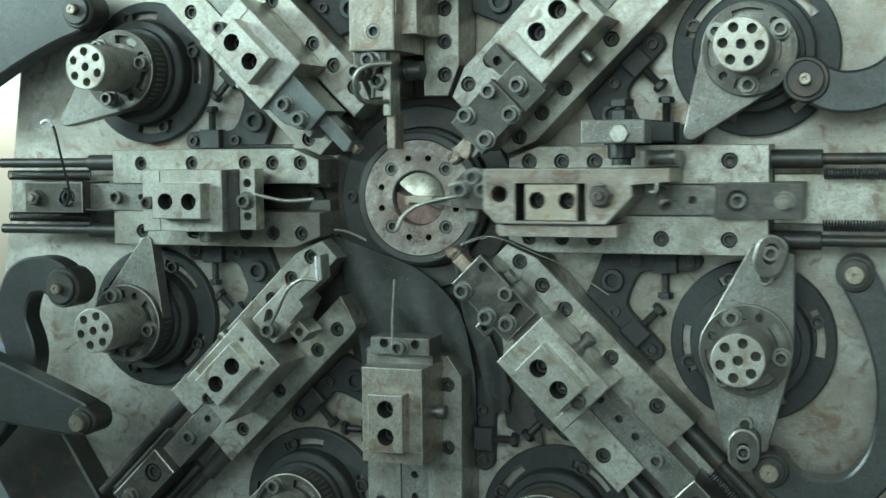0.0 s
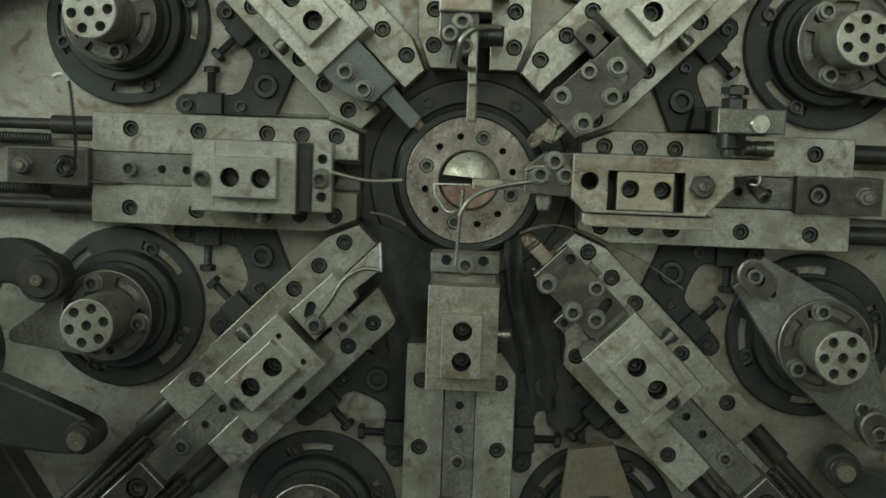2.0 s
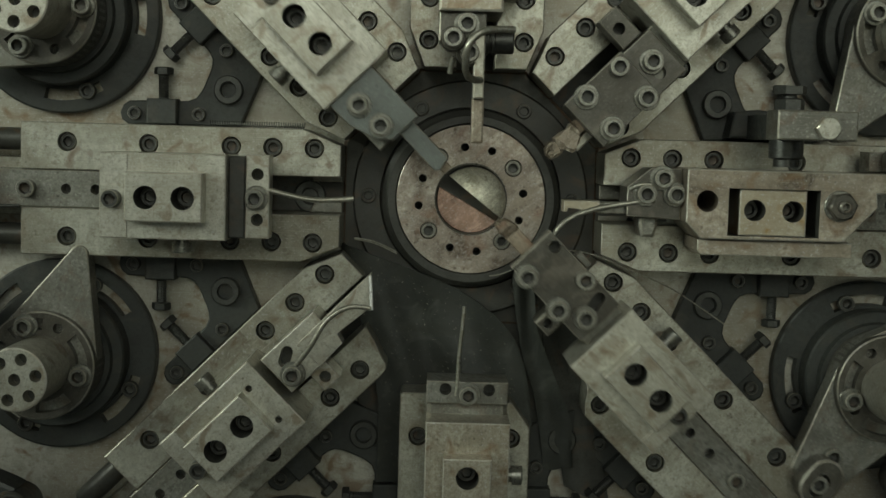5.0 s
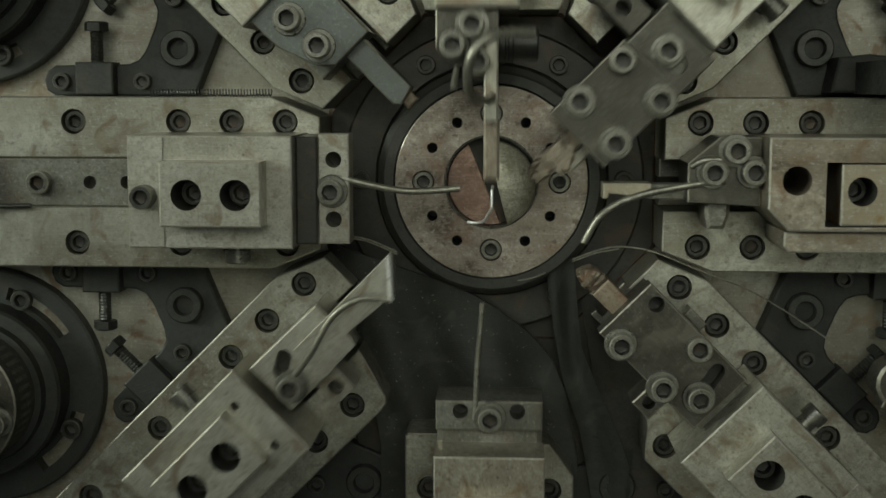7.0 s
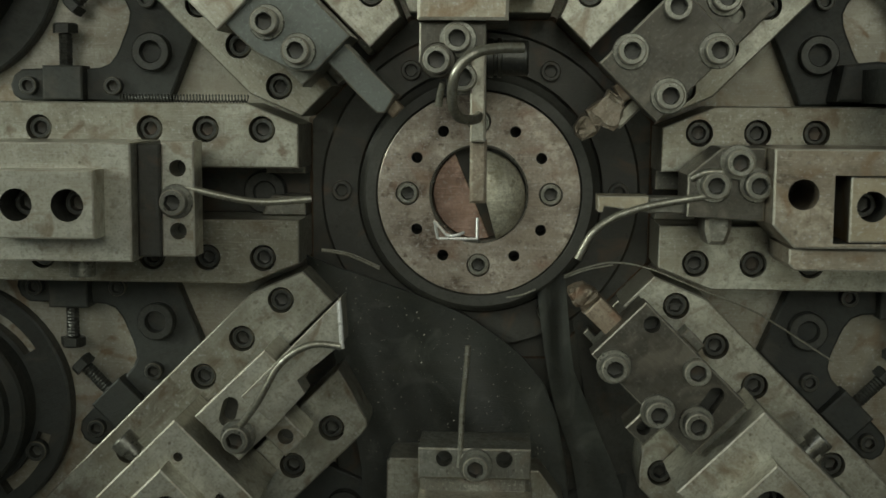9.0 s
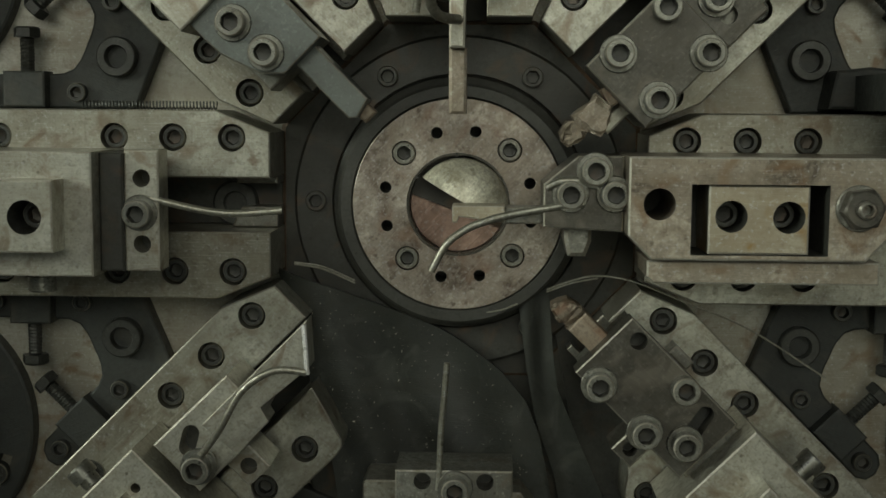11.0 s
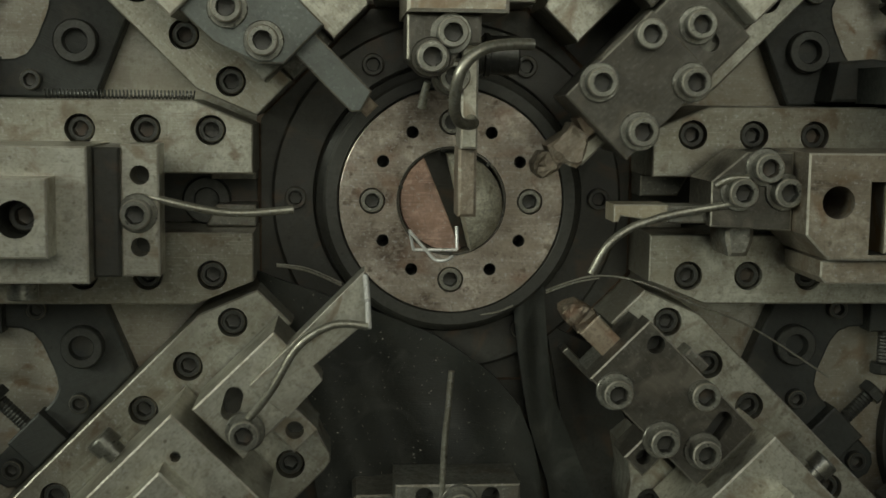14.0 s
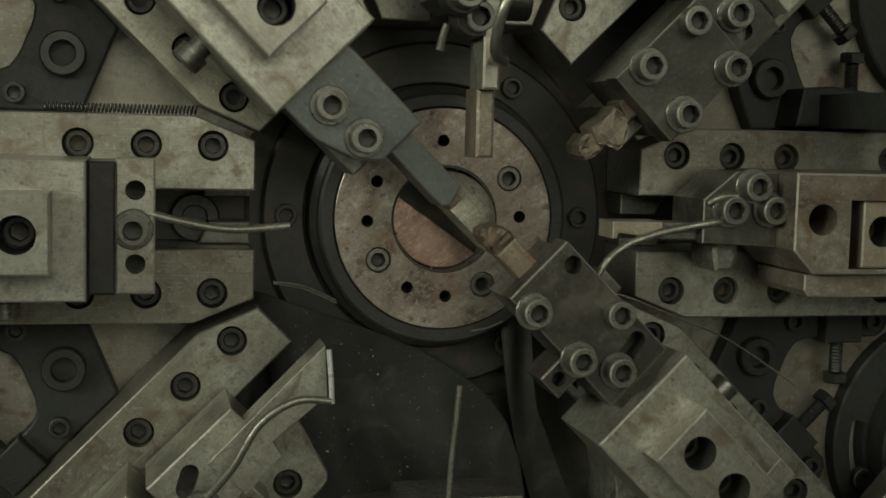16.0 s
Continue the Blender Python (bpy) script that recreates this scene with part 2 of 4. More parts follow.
WIRE = metal("spring_wire", (0.4, 0.39, 0.33), (0.15, 0.14, 0.11), 0.38, 0.75, 0.5, scratch=0.2)
BRIGHT = metal("bright_wire", (0.9, 0.9, 0.88), (0.75, 0.75, 0.72), 0.3, 0.4, 0.2, scratch=0.1)
# Grey steel with mottled rust; the base also holds a faint red reflection.
DISC = metal("red_tinted_disc_steel", (0.52, 0.465, 0.405), (0.12, 0.09, 0.07), 0.34, 0.5, 1.0, rust=0.6, rust_color=(0.23, 0.135, 0.095), bump=0.06, patch=24.0, speck=0.8)
DOME = metal("polished_dome", (0.8, 0.78, 0.64), (0.24, 0.21, 0.14), 0.42, 0.4, 0.8, scratch=0.9, patch=70.0, rust=0.6, rust_color=(0.24, 0.21, 0.13))
# Neutral polished steel; a red reflection is painted into its base colour.
RED_FACET = metal("red_tinted_facet", (0.56, 0.38, 0.32), (0.1, 0.065, 0.055), 0.16, 0.6, 0.8, scratch=0.9, patch=40.0, speck=0.0)
RUBBER = metal("oily_rubber", (0.056, 0.06, 0.053), (0.029, 0.031, 0.027), 0.45, 0.0, 0.9, scratch=0.1, rust=0.3, rust_color=(0.13, 0.135, 0.115), bump=0.3, patch=10.0)
TAN = metal("tan_plate", (0.22, 0.19, 0.13), (0.13, 0.105, 0.07), 0.5, 0.3, 0.6)
ARM = metal("oily_arm_steel", (0.07, 0.074, 0.07), (0.038, 0.04, 0.037), 0.34, 0.4, 0.6, scratch=0.4)
BRASS = metal("brass_pin", (0.34, 0.3, 0.235), (0.13, 0.11, 0.08), 0.36, 0.75, 0.6)
WALL = metal("wall_paint", (0.58, 0.6, 0.55), (0.46, 0.47, 0.43), 0.8, 0.0, 0.6, grain=120, scratch=0.1, patch=1.5)
CONCRETE = metal("concrete", (0.26, 0.26, 0.24), (0.16, 0.16, 0.145), 0.75, 0.0, 0.7, grain=200, scratch=0.1, patch=3.0)
MACHINE = metal("machine_enamel", (0.16, 0.21, 0.19), (0.1, 0.12, 0.11), 0.5, 0.0, 0.4, scratch=0.2, patch=4.0)

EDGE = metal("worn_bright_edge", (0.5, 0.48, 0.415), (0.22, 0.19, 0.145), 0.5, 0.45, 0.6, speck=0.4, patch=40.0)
# Oil and bore shade put into one dark colour; also on the collar.
OILY_SHADE = metal("oily_shade_black", (0.06, 0.06, 0.052), (0.035, 0.035, 0.03), 0.5, 0.1, 0.5)
WORN["recess_shade"] = OILY_SHADE
EDGE_DULL = metal("worn_dull_edge", (0.36, 0.34, 0.29), (0.15, 0.14, 0.11), 0.42, 0.7, 0.6, speck=0.4)
RUST_EDGE = metal("rusted_edge", (0.15, 0.1, 0.065), (0.06, 0.045, 0.035), 0.55, 0.2, 0.7, rust=0.7, rust_color=(0.2, 0.1, 0.05), patch=40.0)
WORN.update({"block_steel": EDGE, "brown_dimmed_block_steel": EDGE, "rust_stained_steel": EDGE, "yellow_stained_steel": EDGE, "dark_tool_steel": EDGE_DULL, "slide_steel": EDGE_DULL, "ground_steel": EDGE_DULL, "blued_steel": EDGE_DULL})

# ---- shared screws ----
def cap_screw_mesh(name, r, h, material):
    """A socket head screw standing on z = 0."""
    s = r * 0.55
    bm = lathe([(0, -0.5), (r, -0.5), (r, h - 0.12 * r), (r * 0.91, h), (s * 1.16, h), (s, h - 0.1 * r, True), (s, h - 0.85 * r, True), (0, h - 0.95 * r)], n=24)
    # Socket walls and floor are coloured black in place of the shade inside.
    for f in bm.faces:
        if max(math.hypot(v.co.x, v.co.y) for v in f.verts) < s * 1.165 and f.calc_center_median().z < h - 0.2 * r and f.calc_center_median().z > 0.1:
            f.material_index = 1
        elif f.calc_center_median().z > h - 0.08 * r and min(math.hypot(v.co.x, v.co.y) for v in f.verts) > 0.9 * r:
            f.material_index = 2
    me = to_mesh(name, bm, material, 28)
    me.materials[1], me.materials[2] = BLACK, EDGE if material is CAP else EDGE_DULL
    return me


def hex_mesh(name, r, h, material, bore=0.0):
    rows = [(0, 0), (r * 0.866, 0, True), (r * 0.866, h * 0.86, True), (r * 0.8, h)]
    rows += [(bore, h), (bore, h * 0.3), (0, h * 0.3)] if bore else [(0, h)]
    return to_mesh(name, lathe(rows, n=24), material, 28)


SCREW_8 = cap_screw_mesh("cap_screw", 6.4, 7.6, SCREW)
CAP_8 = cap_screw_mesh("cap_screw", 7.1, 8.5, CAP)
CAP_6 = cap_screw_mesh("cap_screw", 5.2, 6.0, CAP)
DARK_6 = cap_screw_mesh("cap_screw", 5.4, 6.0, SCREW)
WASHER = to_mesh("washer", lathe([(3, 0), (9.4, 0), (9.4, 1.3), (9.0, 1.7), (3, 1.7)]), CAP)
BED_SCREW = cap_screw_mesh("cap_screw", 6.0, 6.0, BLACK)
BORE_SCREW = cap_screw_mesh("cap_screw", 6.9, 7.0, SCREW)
HEX_8 = hex_mesh("hex_nut", 8.5, 7.0, CAP, 4.0)
HEX_HEAD = hex_mesh("hex_head", 8.0, 6.0, SCREW)

# ---- the room ----
def quad_box(name, lo, hi, material, label, kind="structure"):
    bm = bmesh.new()
    bmesh.ops.create_cube(bm, size=1.0)
    for v in bm.verts:
        v.co = Vector([1000 * ((a + b) / 2 + (b - a) * q) for a, b, q in zip(lo, hi, v.co)])
    return tagged(part(name, bm, material), label, name.split("_")[0], kind=kind)


def wall_with_openings(name, axis, at, span, top, openings, material, label):
    """A 0.1 m wall across x or y with rectangular openings (from, to, sill, head), built of butted boxes."""
    cuts = sorted({span[0], span[1], *(v for o in openings for v in o[:2])})
    for a, b in zip(cuts, cuts[1:]):
        z, hole = -0.1, [o for o in openings if o[0] <= a and b <= o[1]]
        for lo, hi in [(o[2], o[3]) for o in hole] + [(top, top)]:
            if lo - z > 0.01:
                ends = ((a, at, z), (b, at + 0.1, lo)) if axis == "x" else ((at, a, z), (at + 0.1, b, lo))
                quad_box(name, *ends, material, label)
            z = hi


quad_box("floor", (-3.0, -2.8, -0.1), (3.2, 2.0, 0.0), CONCRETE, "worn grey concrete workshop floor")
quad_box("ceiling", (-3.1, -2.9, 3.4), (3.3, 2.1, 3.5), WALL, "plain pale workshop ceiling")
# The east opening is added only to hold its fill lamp.
wall_with_openings("wall_east", "y", 3.2, (-2.9, 2.1), 3.4, [(-2.65, -0.95, 1.8, 2.6)], WALL, "grey-green workshop wall with a window opening")
wall_with_openings("wall_north", "x", 2.0, (-3.0, 3.2), 3.4, [(-2.8, -1.2, 0.7, 2.1)], WALL, "grey-green workshop wall with a bright window opening")
# Both south openings are unseen, added to hold the fill lamps.
wall_with_openings("wall_south", "x", -2.9, (-3.0, 3.2), 3.4, [(-0.1, 1.1, -0.1, 2.05), (-1.65, 1.45, 1.72, 3.3)], WALL, "grey-green workshop wall with a doorway and a high window")
wall_with_openings("wall_west", "y", -3.1, (-2.9, 2.1), 3.4, [(-2.7, -1.0, 1.9, 2.8), (0.2, 1.6, 1.0, 2.5)], WALL, "grey-green workshop wall with window openings")

# ---- the machine's upright face ----
_hub_ring = [22.5 + 45 * k for k in range(8)]
face = part("face_plate", slab([(-505, 430), (-516, 147), (-549, -95), (-538, -330), (-500, -520), (620, -520), (620, 430)], -97, -57, c=3), PLATE)
face.matrix_basis = FACE
tagged(face, "large upright oily steel face plate of a spring forming machine", "machine plate", kind="structure")
cabinet = quad_box("machine_cabinet", (-0.5, 0.1, 0.0), (0.6, 1.1, 1.6), MACHINE, "green enamelled machine cabinet behind the face plate", "")
tagged(cabinet, category="machine cabinet")

# dark eight-sided bed round the disc
bed = thing("disc_bed", FACE, "black oily eight-sided bed plate round the turning disc", "bed plate")
_oct = [(113 * math.cos(radians(22.5 + 45 * k)), 113 * math.sin(radians(22.5 + 45 * k))) for k in range(8)]
bed_plate = part("bed_plate", slab(_oct, -56, -49, [(ring(0, 0, 70, 48), 6)], 2.5), BLACK, bed)
bed_plate.data.materials[1] = RUST_EDGE
part("ring_plate", lathe([(73, -55), (73, -43), (74, -42), (94.5, -42), (96, -43.5), (96, -55)], n=64), BLACK, bed, "dark oily ring plate")
part("collar", lathe([(60.2, -60), (60.2, -21), (60.8, -20.4), (66.5, -20.6), (68, -22), (68, -30), (71.5, -32), (71.5, -60)], n=64), OILY_SHADE, bed)
for _k in range(6):
    place("cap_screw", BED_SCREW, bed, 83 * math.cos(radians(60 * _k)), 83 * math.sin(radians(60 * _k)), -43.5)

# ---- guide rails: two on each of the eight axes ----
AXES = {"E": 0, "NE": 45, "N": 90, "NW": 135, "W": 180, "SW": 225, "S": 270, "SE": 315}
BOLTS = (124, 156.5, 189, 253.5, 317)


def rail_mesh(outline, bolts, sign):
    pts = [(s, sign * w) for s, w in outline]
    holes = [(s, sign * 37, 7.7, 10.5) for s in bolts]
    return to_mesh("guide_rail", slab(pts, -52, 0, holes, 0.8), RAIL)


PLAIN = [(103, 15), (103, 40), (133, 52), (353, 52), (353, 15)]
CUT_SW = [(129, 15), (130, 20), (133, 31), (136.5, 41.5), (138, 48), (141, 51), (146, 52), (353, 52), (353, 15)]
CUT_SE = [(160, 15), (160, 27), (174, 37), (180, 45), (187, 52), (353, 52), (353, 15)]
CUT_S = [(160, 15), (160, 37), (180, 52), (353, 52), (353, 15)]
SHAPES = {"plain": (PLAIN, BOLTS), "SW": (CUT_SW, BOLTS[1:]), "SE": (CUT_SE, BOLTS[2:]), "S": (CUT_S, BOLTS[2:]), "S2": ([(154, 15), (154, 50), (156, 52), (353, 52), (353, 15)], BOLTS[2:])}
MESHES = {(k, sg): rail_mesh(*SHAPES[k], sg) for k in SHAPES for sg in (1, -1)}
for _name, _deg in AXES.items():
    for _sg in (1, -1):
        _kind = ("S" if _sg == 1 else "S2") if _name == "S" else "SW" if (_name, _sg) == ("SW", 1) else "SE" if (_name, _sg) == ("SE", -1) else "plain"
        rail = new("guide_rail", MESHES[_kind, _sg])
        rail.matrix_basis = axis_frame(_deg)
        tagged(rail, "ground steel guide rail with a tapered end and sunk screws" if _kind == "plain" else "ground steel guide rail with a cut-back tip", "guide rail", "guide rails")
        for _s in SHAPES[_kind][1]:
            place("cap_screw", SCREW_8, rail, _s, _sg * 37, -10.2, (_s * 7 + _deg) % 60)

CHANNEL_BOSS = to_mesh("channel_boss", lathe([(0, -50), (13, -50), (13, -44), (12, -43), (7, -43), (6.4, -44), (6.4, -48), (0, -48)], 131, 2, 32), SCREW)
# Black floor strip laid over the pale plate between the rails.
CHANNEL = to_mesh("channel_floor", box(104, 353, -14.8, 14.8, -57, -50, c=0.6), BLACK)
KEEPER = to_mesh("keeper", slab([(103.5, 3), (124, 3), (130, 14.5), (103.5, 14.5)], -50, -28, c=0.8), SLIDE)
KEEPER_THIN = to_mesh("keeper", slab([(103.5, -14.5), (127, -14.5), (127, -10.5), (103.5, -10.5)], -50, -28, c=0.6), SLIDE)
for _name, _deg in AXES.items():
    channel = thing("slide_channel", axis_frame(_deg), "recessed channel with a black floor between two guide rails", "channel", "slide channels")
    place("channel_floor", CHANNEL, channel)
    if _name == "W":
        place("channel_boss", CHANNEL_BOSS, channel, label="round dark boss")
    if _name in ("W", "E", "NW", "SE"):
        place("keeper", KEEPER, channel, label="pale steel keeper block")
        place("keeper", KEEPER_THIN, channel, label="pale steel keeper strip")

# ---- corner brackets between neighbouring axes ----
def rail_point(sg, s, q):
    """A point q off the edge of the rail on that side of a gap whose middle runs along x."""
    a = radians(-22.5 * sg)
    x, y = s, sg * (52 + q)
    return (x * math.cos(a) - y * math.sin(a), x * math.sin(a) + y * math.cos(a))


HALF = [(189, 0.5), (280, 0.5), (285, 4), (286.5, 10), (284, 16), (279, 19.5), (262, 20), (240, 20), (231, 20.5), (225, 23), (221, 28), (218.5, 33), (217, 37)]


def bracket_meshes():
    up = [rail_point(1, s, q) for s, q in HALF]
    dn = [rail_point(-1, s, q) for s, q in HALF]
    up = [p if p[1] < -0.5 else (p[0], -0.5) for p in up]
    dn = [p if p[1] > 0.5 else (p[0], 0.5) for p in dn]
    return up, dn


_up, _dn = bracket_meshes()
_outline = _up + _dn[::-1]
BRACKET = to_mesh("web", slab(_outline, -56.5, -44, c=1.2), CAST)
BOSS = to_mesh("boss", lathe([(0, -56), (11.6, -56), (11.6, -38), (10.8, -37), (6.8, -37), (6.4, -38), (6.4, -54), (0, -54)], 214.5, 0, 32), SCREW)


def set_block(sg):
    loop = [rail_point(sg, s, q) for s, q in ((239, 1), (263, 1), (263, 21.5), (239, 21.5))]
    return to_mesh("stop_block", slab(loop, -50, -34, c=1), CAST)


def stop_screw(sg):
    bm = bmesh.new()
    p, q, e = (Vector((*rail_point(sg, 251, k), -42)) for k in (19, 40, 46))
    ridges = [(4.2, 0.0)]
    for i in range(11):
        ridges += [(4.2, i * 2 + 0.9), (3.7, i * 2 + 1.7)]
    d = (q - p).normalized()
    m = Matrix.Translation(p) @ d.to_track_quat("Z", "Y").to_matrix().to_4x4()
    lathe([(0, -1)] + ridges + [(0, 23)], n=12, bm=bm, m=m)
    lathe([(0, 22), (6.8, 22, True), (6.8, 27, True), (6.2, 28), (0, 28)], n=24, bm=bm, m=m)
    return to_mesh("stop_screw", bm, SCREW)


STOPS = {sg: (set_block(sg), stop_screw(sg)) for sg in (1, -1)}
for _b in _hub_ring:
    bracket = thing("corner_bracket", axis_frame(_b), "black cast corner bracket with two stop screws and a bored boss", "bracket", "corner brackets")
    place("web", BRACKET, bracket)
    place("boss", BOSS, bracket, label="bored dark steel boss")
    for _sg in (1, -1):
        place("stop_block", STOPS[_sg][0], bracket)
        place("stop_screw", STOPS[_sg][1], bracket)
        for _s in (222, 274):
            _x, _y = rail_point(_sg, _s, 9.5)
            place("cap_screw", DARK_6, bracket, _x, _y, -44.2, 10)

# ---- spring rods behind each slide ----
ROD = to_mesh("rod", lathe([(0, 353), (9, 353), (9, 398), (8.5, 399), (5.5, 399), (5.5, 520), (0, 520)], n=20, m=Matrix.Translation((0, 0, -24)) @ pose(0, 0, 0, 0, 90, 0)), BLACK)
BACK_STRIP = to_mesh("back_strip", box(353.5, 520, -24, 24, -56, -40, c=1), RAIL)


def coil(r, wire, length, turns):
    pts = [(length * i / (turns * 10), r * math.cos(2 * math.pi * i / 10), r * math.sin(2 * math.pi * i / 10)) for i in range(turns * 10 + 1)]
    return tube(pts, wire, 5, sharp=True)


SPRING = to_mesh("return_spring", coil(5.0, 0.8, 110, 40), SCREW, 60)
for _name, _deg in AXES.items():
    rods = thing("spring_rod_pair", axis_frame(_deg), "pair of black spring rods on a pale strip behind a slide", "spring rods", "spring rods")
    place("back_strip", BACK_STRIP, rods, label="pale ground steel strip")
    for _sg in (1, -1):
        place("rod", ROD, rods, 0, _sg * 38, 0)
        place("return_spring", SPRING, rods, 400, _sg * 24, -24)

# ---- slides and their tools ----
MOVERS = {}
TALL_SCREW = cap_screw_mesh("cap_screw", 6.8, 13.0, CAP)
END_SCREW = cap_screw_mesh("cap_screw", 6.6, 12.0, SCREW)


def carriage(name, small, first, last, label, group="slides"):
    """The slide on one axis: bar, wide block, small block with two bores, and the dark coupling at its tail."""
    ob = thing("tool_slide", axis_frame(AXES[name]), label, "tool slide", group)
    MOVERS[name] = ob
    tail = small + 187
    # N and S take the copy with dimness and reflection in its colour.
    steel = BROWN_DIMMED if name in ("N", "S") else BLOCK
    corner = [(small - 5, -15, 2.6, 10), (small - 5, 17, 2.6, 10)] if name == "SW" else []
    lo, hi = first * 0.98, last * 0.98
    part("slide_bar", box(first + 4, tail + 4, -14.6, 14.6, -42, -1.2, [(small + 72, 0, 4, 12), (small + 98, 0, 4, 12), (small + 121, 0, 4, 12)], 0.8), SLIDE, ob)
    place("cap_screw", CAP_8, ob, small + 151, 0, -1.5, 20)
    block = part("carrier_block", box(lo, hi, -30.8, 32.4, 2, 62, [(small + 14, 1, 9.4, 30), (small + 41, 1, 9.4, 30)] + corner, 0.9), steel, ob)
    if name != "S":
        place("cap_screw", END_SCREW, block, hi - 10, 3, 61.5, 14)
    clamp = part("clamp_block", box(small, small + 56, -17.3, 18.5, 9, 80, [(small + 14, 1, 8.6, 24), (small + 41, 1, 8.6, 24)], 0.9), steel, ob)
    for k in (14, 41):
        place("cap_screw", BORE_SCREW, clamp, small + k, 1, 56.2, 11 * k)
    side = -1 if name in ("SW", "NE", "N") else 1
    part("side_screw", lathe([(0, 0), (5.5, 0), (5.5, 5), (7.5, 5), (7.5, 12), (6.8, 13), (0, 13)], n=20, m=Matrix.Translation((small + 24, 32 * side, 28)) @ pose(0, 0, 0, -90 * side, 0, 0)), CAP, ob, "worn clamp screw")
    seam = small + 58
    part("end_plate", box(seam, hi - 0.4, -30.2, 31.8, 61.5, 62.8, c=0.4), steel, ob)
    part("coupling", box(tail, tail + 76, -17, 17, -38, 14, [(tail + 20, 0, 10.5, 8)], 1.2), TOOL, ob, "dark steel coupling block")
    place("cap_screw", to_mesh("cap_screw", lathe([(0, 5), (9, 5), (9, 11.5), (8.3, 12.5), (5.6, 12.5), (5, 12, True), (5, 8, True), (0, 7)]), SCREW), ob, tail + 20, 0, 0)
    place("washer", WASHER, ob, tail + 60, 0, 14)
    place("hex_nut", HEX_8, ob, tail + 60, 0, 15.4, 12)
    part("pivot_pin", lathe([(0, 10), (4.2, 10), (4.2, 24), (3.4, 25.5), (0, 25.5)], tail + 60, 0, 22), BRASS, ob)
    return ob


PALE = metal("pale_worn_steel", (0.36, 0.31, 0.25), (0.18, 0.14, 0.1), 0.45, 0.4, 0.7, rust=0.3, bump=0.4, patch=60.0)
TIP_END = metal("chipped_end_steel", (0.27, 0.23, 0.175), (0.08, 0.06, 0.045), 0.45, 0.4, 0.9, rust=0.5, rust_color=(0.24, 0.12, 0.07), bump=0.8, patch=90.0)


def jagged(pts, z0, z1, seed):
    """A broken lump: a flat piece whose front is chipped into uneven facets."""
    bm = slab(pts, z0, z1, c=1.5)
    bmesh.ops.triangulate(bm, faces=bm.faces)
    bmesh.ops.subdivide_edges(bm, edges=[e for e in bm.edges if max(v.co.z for v in e.verts) > z1 - 2], cuts=1, use_grid_fill=True)
    bmesh.ops.triangulate(bm, faces=bm.faces)
    rnd = random.Random(seed)
    for v in bm.verts:
        if v.co.z > z1 - 8:
            v.co += Vector((rnd.uniform(-0.6, 0.6), rnd.uniform(-0.6, 0.6), rnd.uniform(-1.4, 0.4)))
    return bm


def capped(ob, x, y, z, turn=0, screw=None, washer=True):
    """A raised socket screw with its washer."""
    if washer:
        place("washer", WASHER, ob, x, y, z)
    place("cap_screw", screw or CAP_8, ob, x, y, z + (1.5 if washer else 0), turn)


# west: strip with a bent wire finger
west = carriage("W", 196, 185.5, 280, "steel tool slide with a bent wire finger, riding between rails")
# Rubber spacer, made wide and black to take in the block's shaded side.
part("cushion", box(169.4, 181.6, -30, 31, 4, 50, c=1), BLACK, west, "dark rubbery spacer that also stands in for the block's shaded side")
strip_w = part("tool_strip", box(151.6, 169.4, -31.5, 31, 28, 47, [(160.5, -17, 4.6, 18), (160.5, 17, 4.6, 18)]), BLOCK, west)
part("wire_finger", tube([(163, -7, 46), (157, -6.6, 45.5), (137.5, -2, 44), (123, 0.6, 43), (110, 1.1, 42), (89, -0.6, 40)], 2.0), WIRE, west, "bent wire finger", 60)
capped(strip_w, 161.6, 1, 46.5, 11)

part("signal_wire", tube([(397, -83, 58), (391, -83, 57), (387, -74, 54), (386, -40, 44), (390, -10, 28), (402, 8, 18), (412, 4, 16), (404, -8, 16), (392, 10, 10), (375, 14, 6), (352, 14, 4)], 1.4), SCREW, west, "thin dark wire bent up at its end", 60)
part("wire_cap", tube([(400, -81, 58.2), (396, -83.4, 58.2), (391, -83, 57.2), (388, -78, 55.5)], 2.2, 8), BRIGHT, west, "pale sleeve on the wire end", 60)

# south: head strip on a step, straight wire finger
south = carriage("S", 187, 167, 263, "steel tool slide with a thin wire finger at its head")
part("step", box(153, 168, -30.5, 31.5, 4, 30, c=3), SLIDE, south, "oily dark step with metal chips")
head_s = part("head_strip", box(137, 154.3, -31, 31.5, 2, 38, [(143, -16.5, 4.6, 14), (143, 16.8, 4.6, 14)]), SLIDE, south)
part("wire_finger", tube([(148, -8.5, 37), (138, -7.6, 37), (115, -6.7, 38), (98, -5.2, 38.5), (79, -3.8, 39)], 1.7), WIRE, south, "thin wire finger with a flattened tip", 60)
capped(head_s, 146.2, 1, 38, 5)

# south-west: pointed blade and hooked wire
sw = carriage("SW", 221, 207, 300, "steel tool slide with a pointed blade and hooked wire")
holder_sw = part("blade_holder", slab([(143, -23.5), (197, -24.4), (197, 10), (165, 10), (143, 3)], 6, 52, [(slot_loop(178, -15, 185, -11, 4.4), 14)]), BLOCK, sw)
part("blade", slab([(91, -14.7), (107, 3.3), (140, 0.5), (142, 8.4), (166, 9.5), (168, -14.2)], 40, 60, c=0.35), BLOCK, sw, "pointed ground steel blade")
part("side_tab", box(164, 180, 10, 27, 10, 42, [(172, 19, 4.5, 12)]), BLOCK, sw)
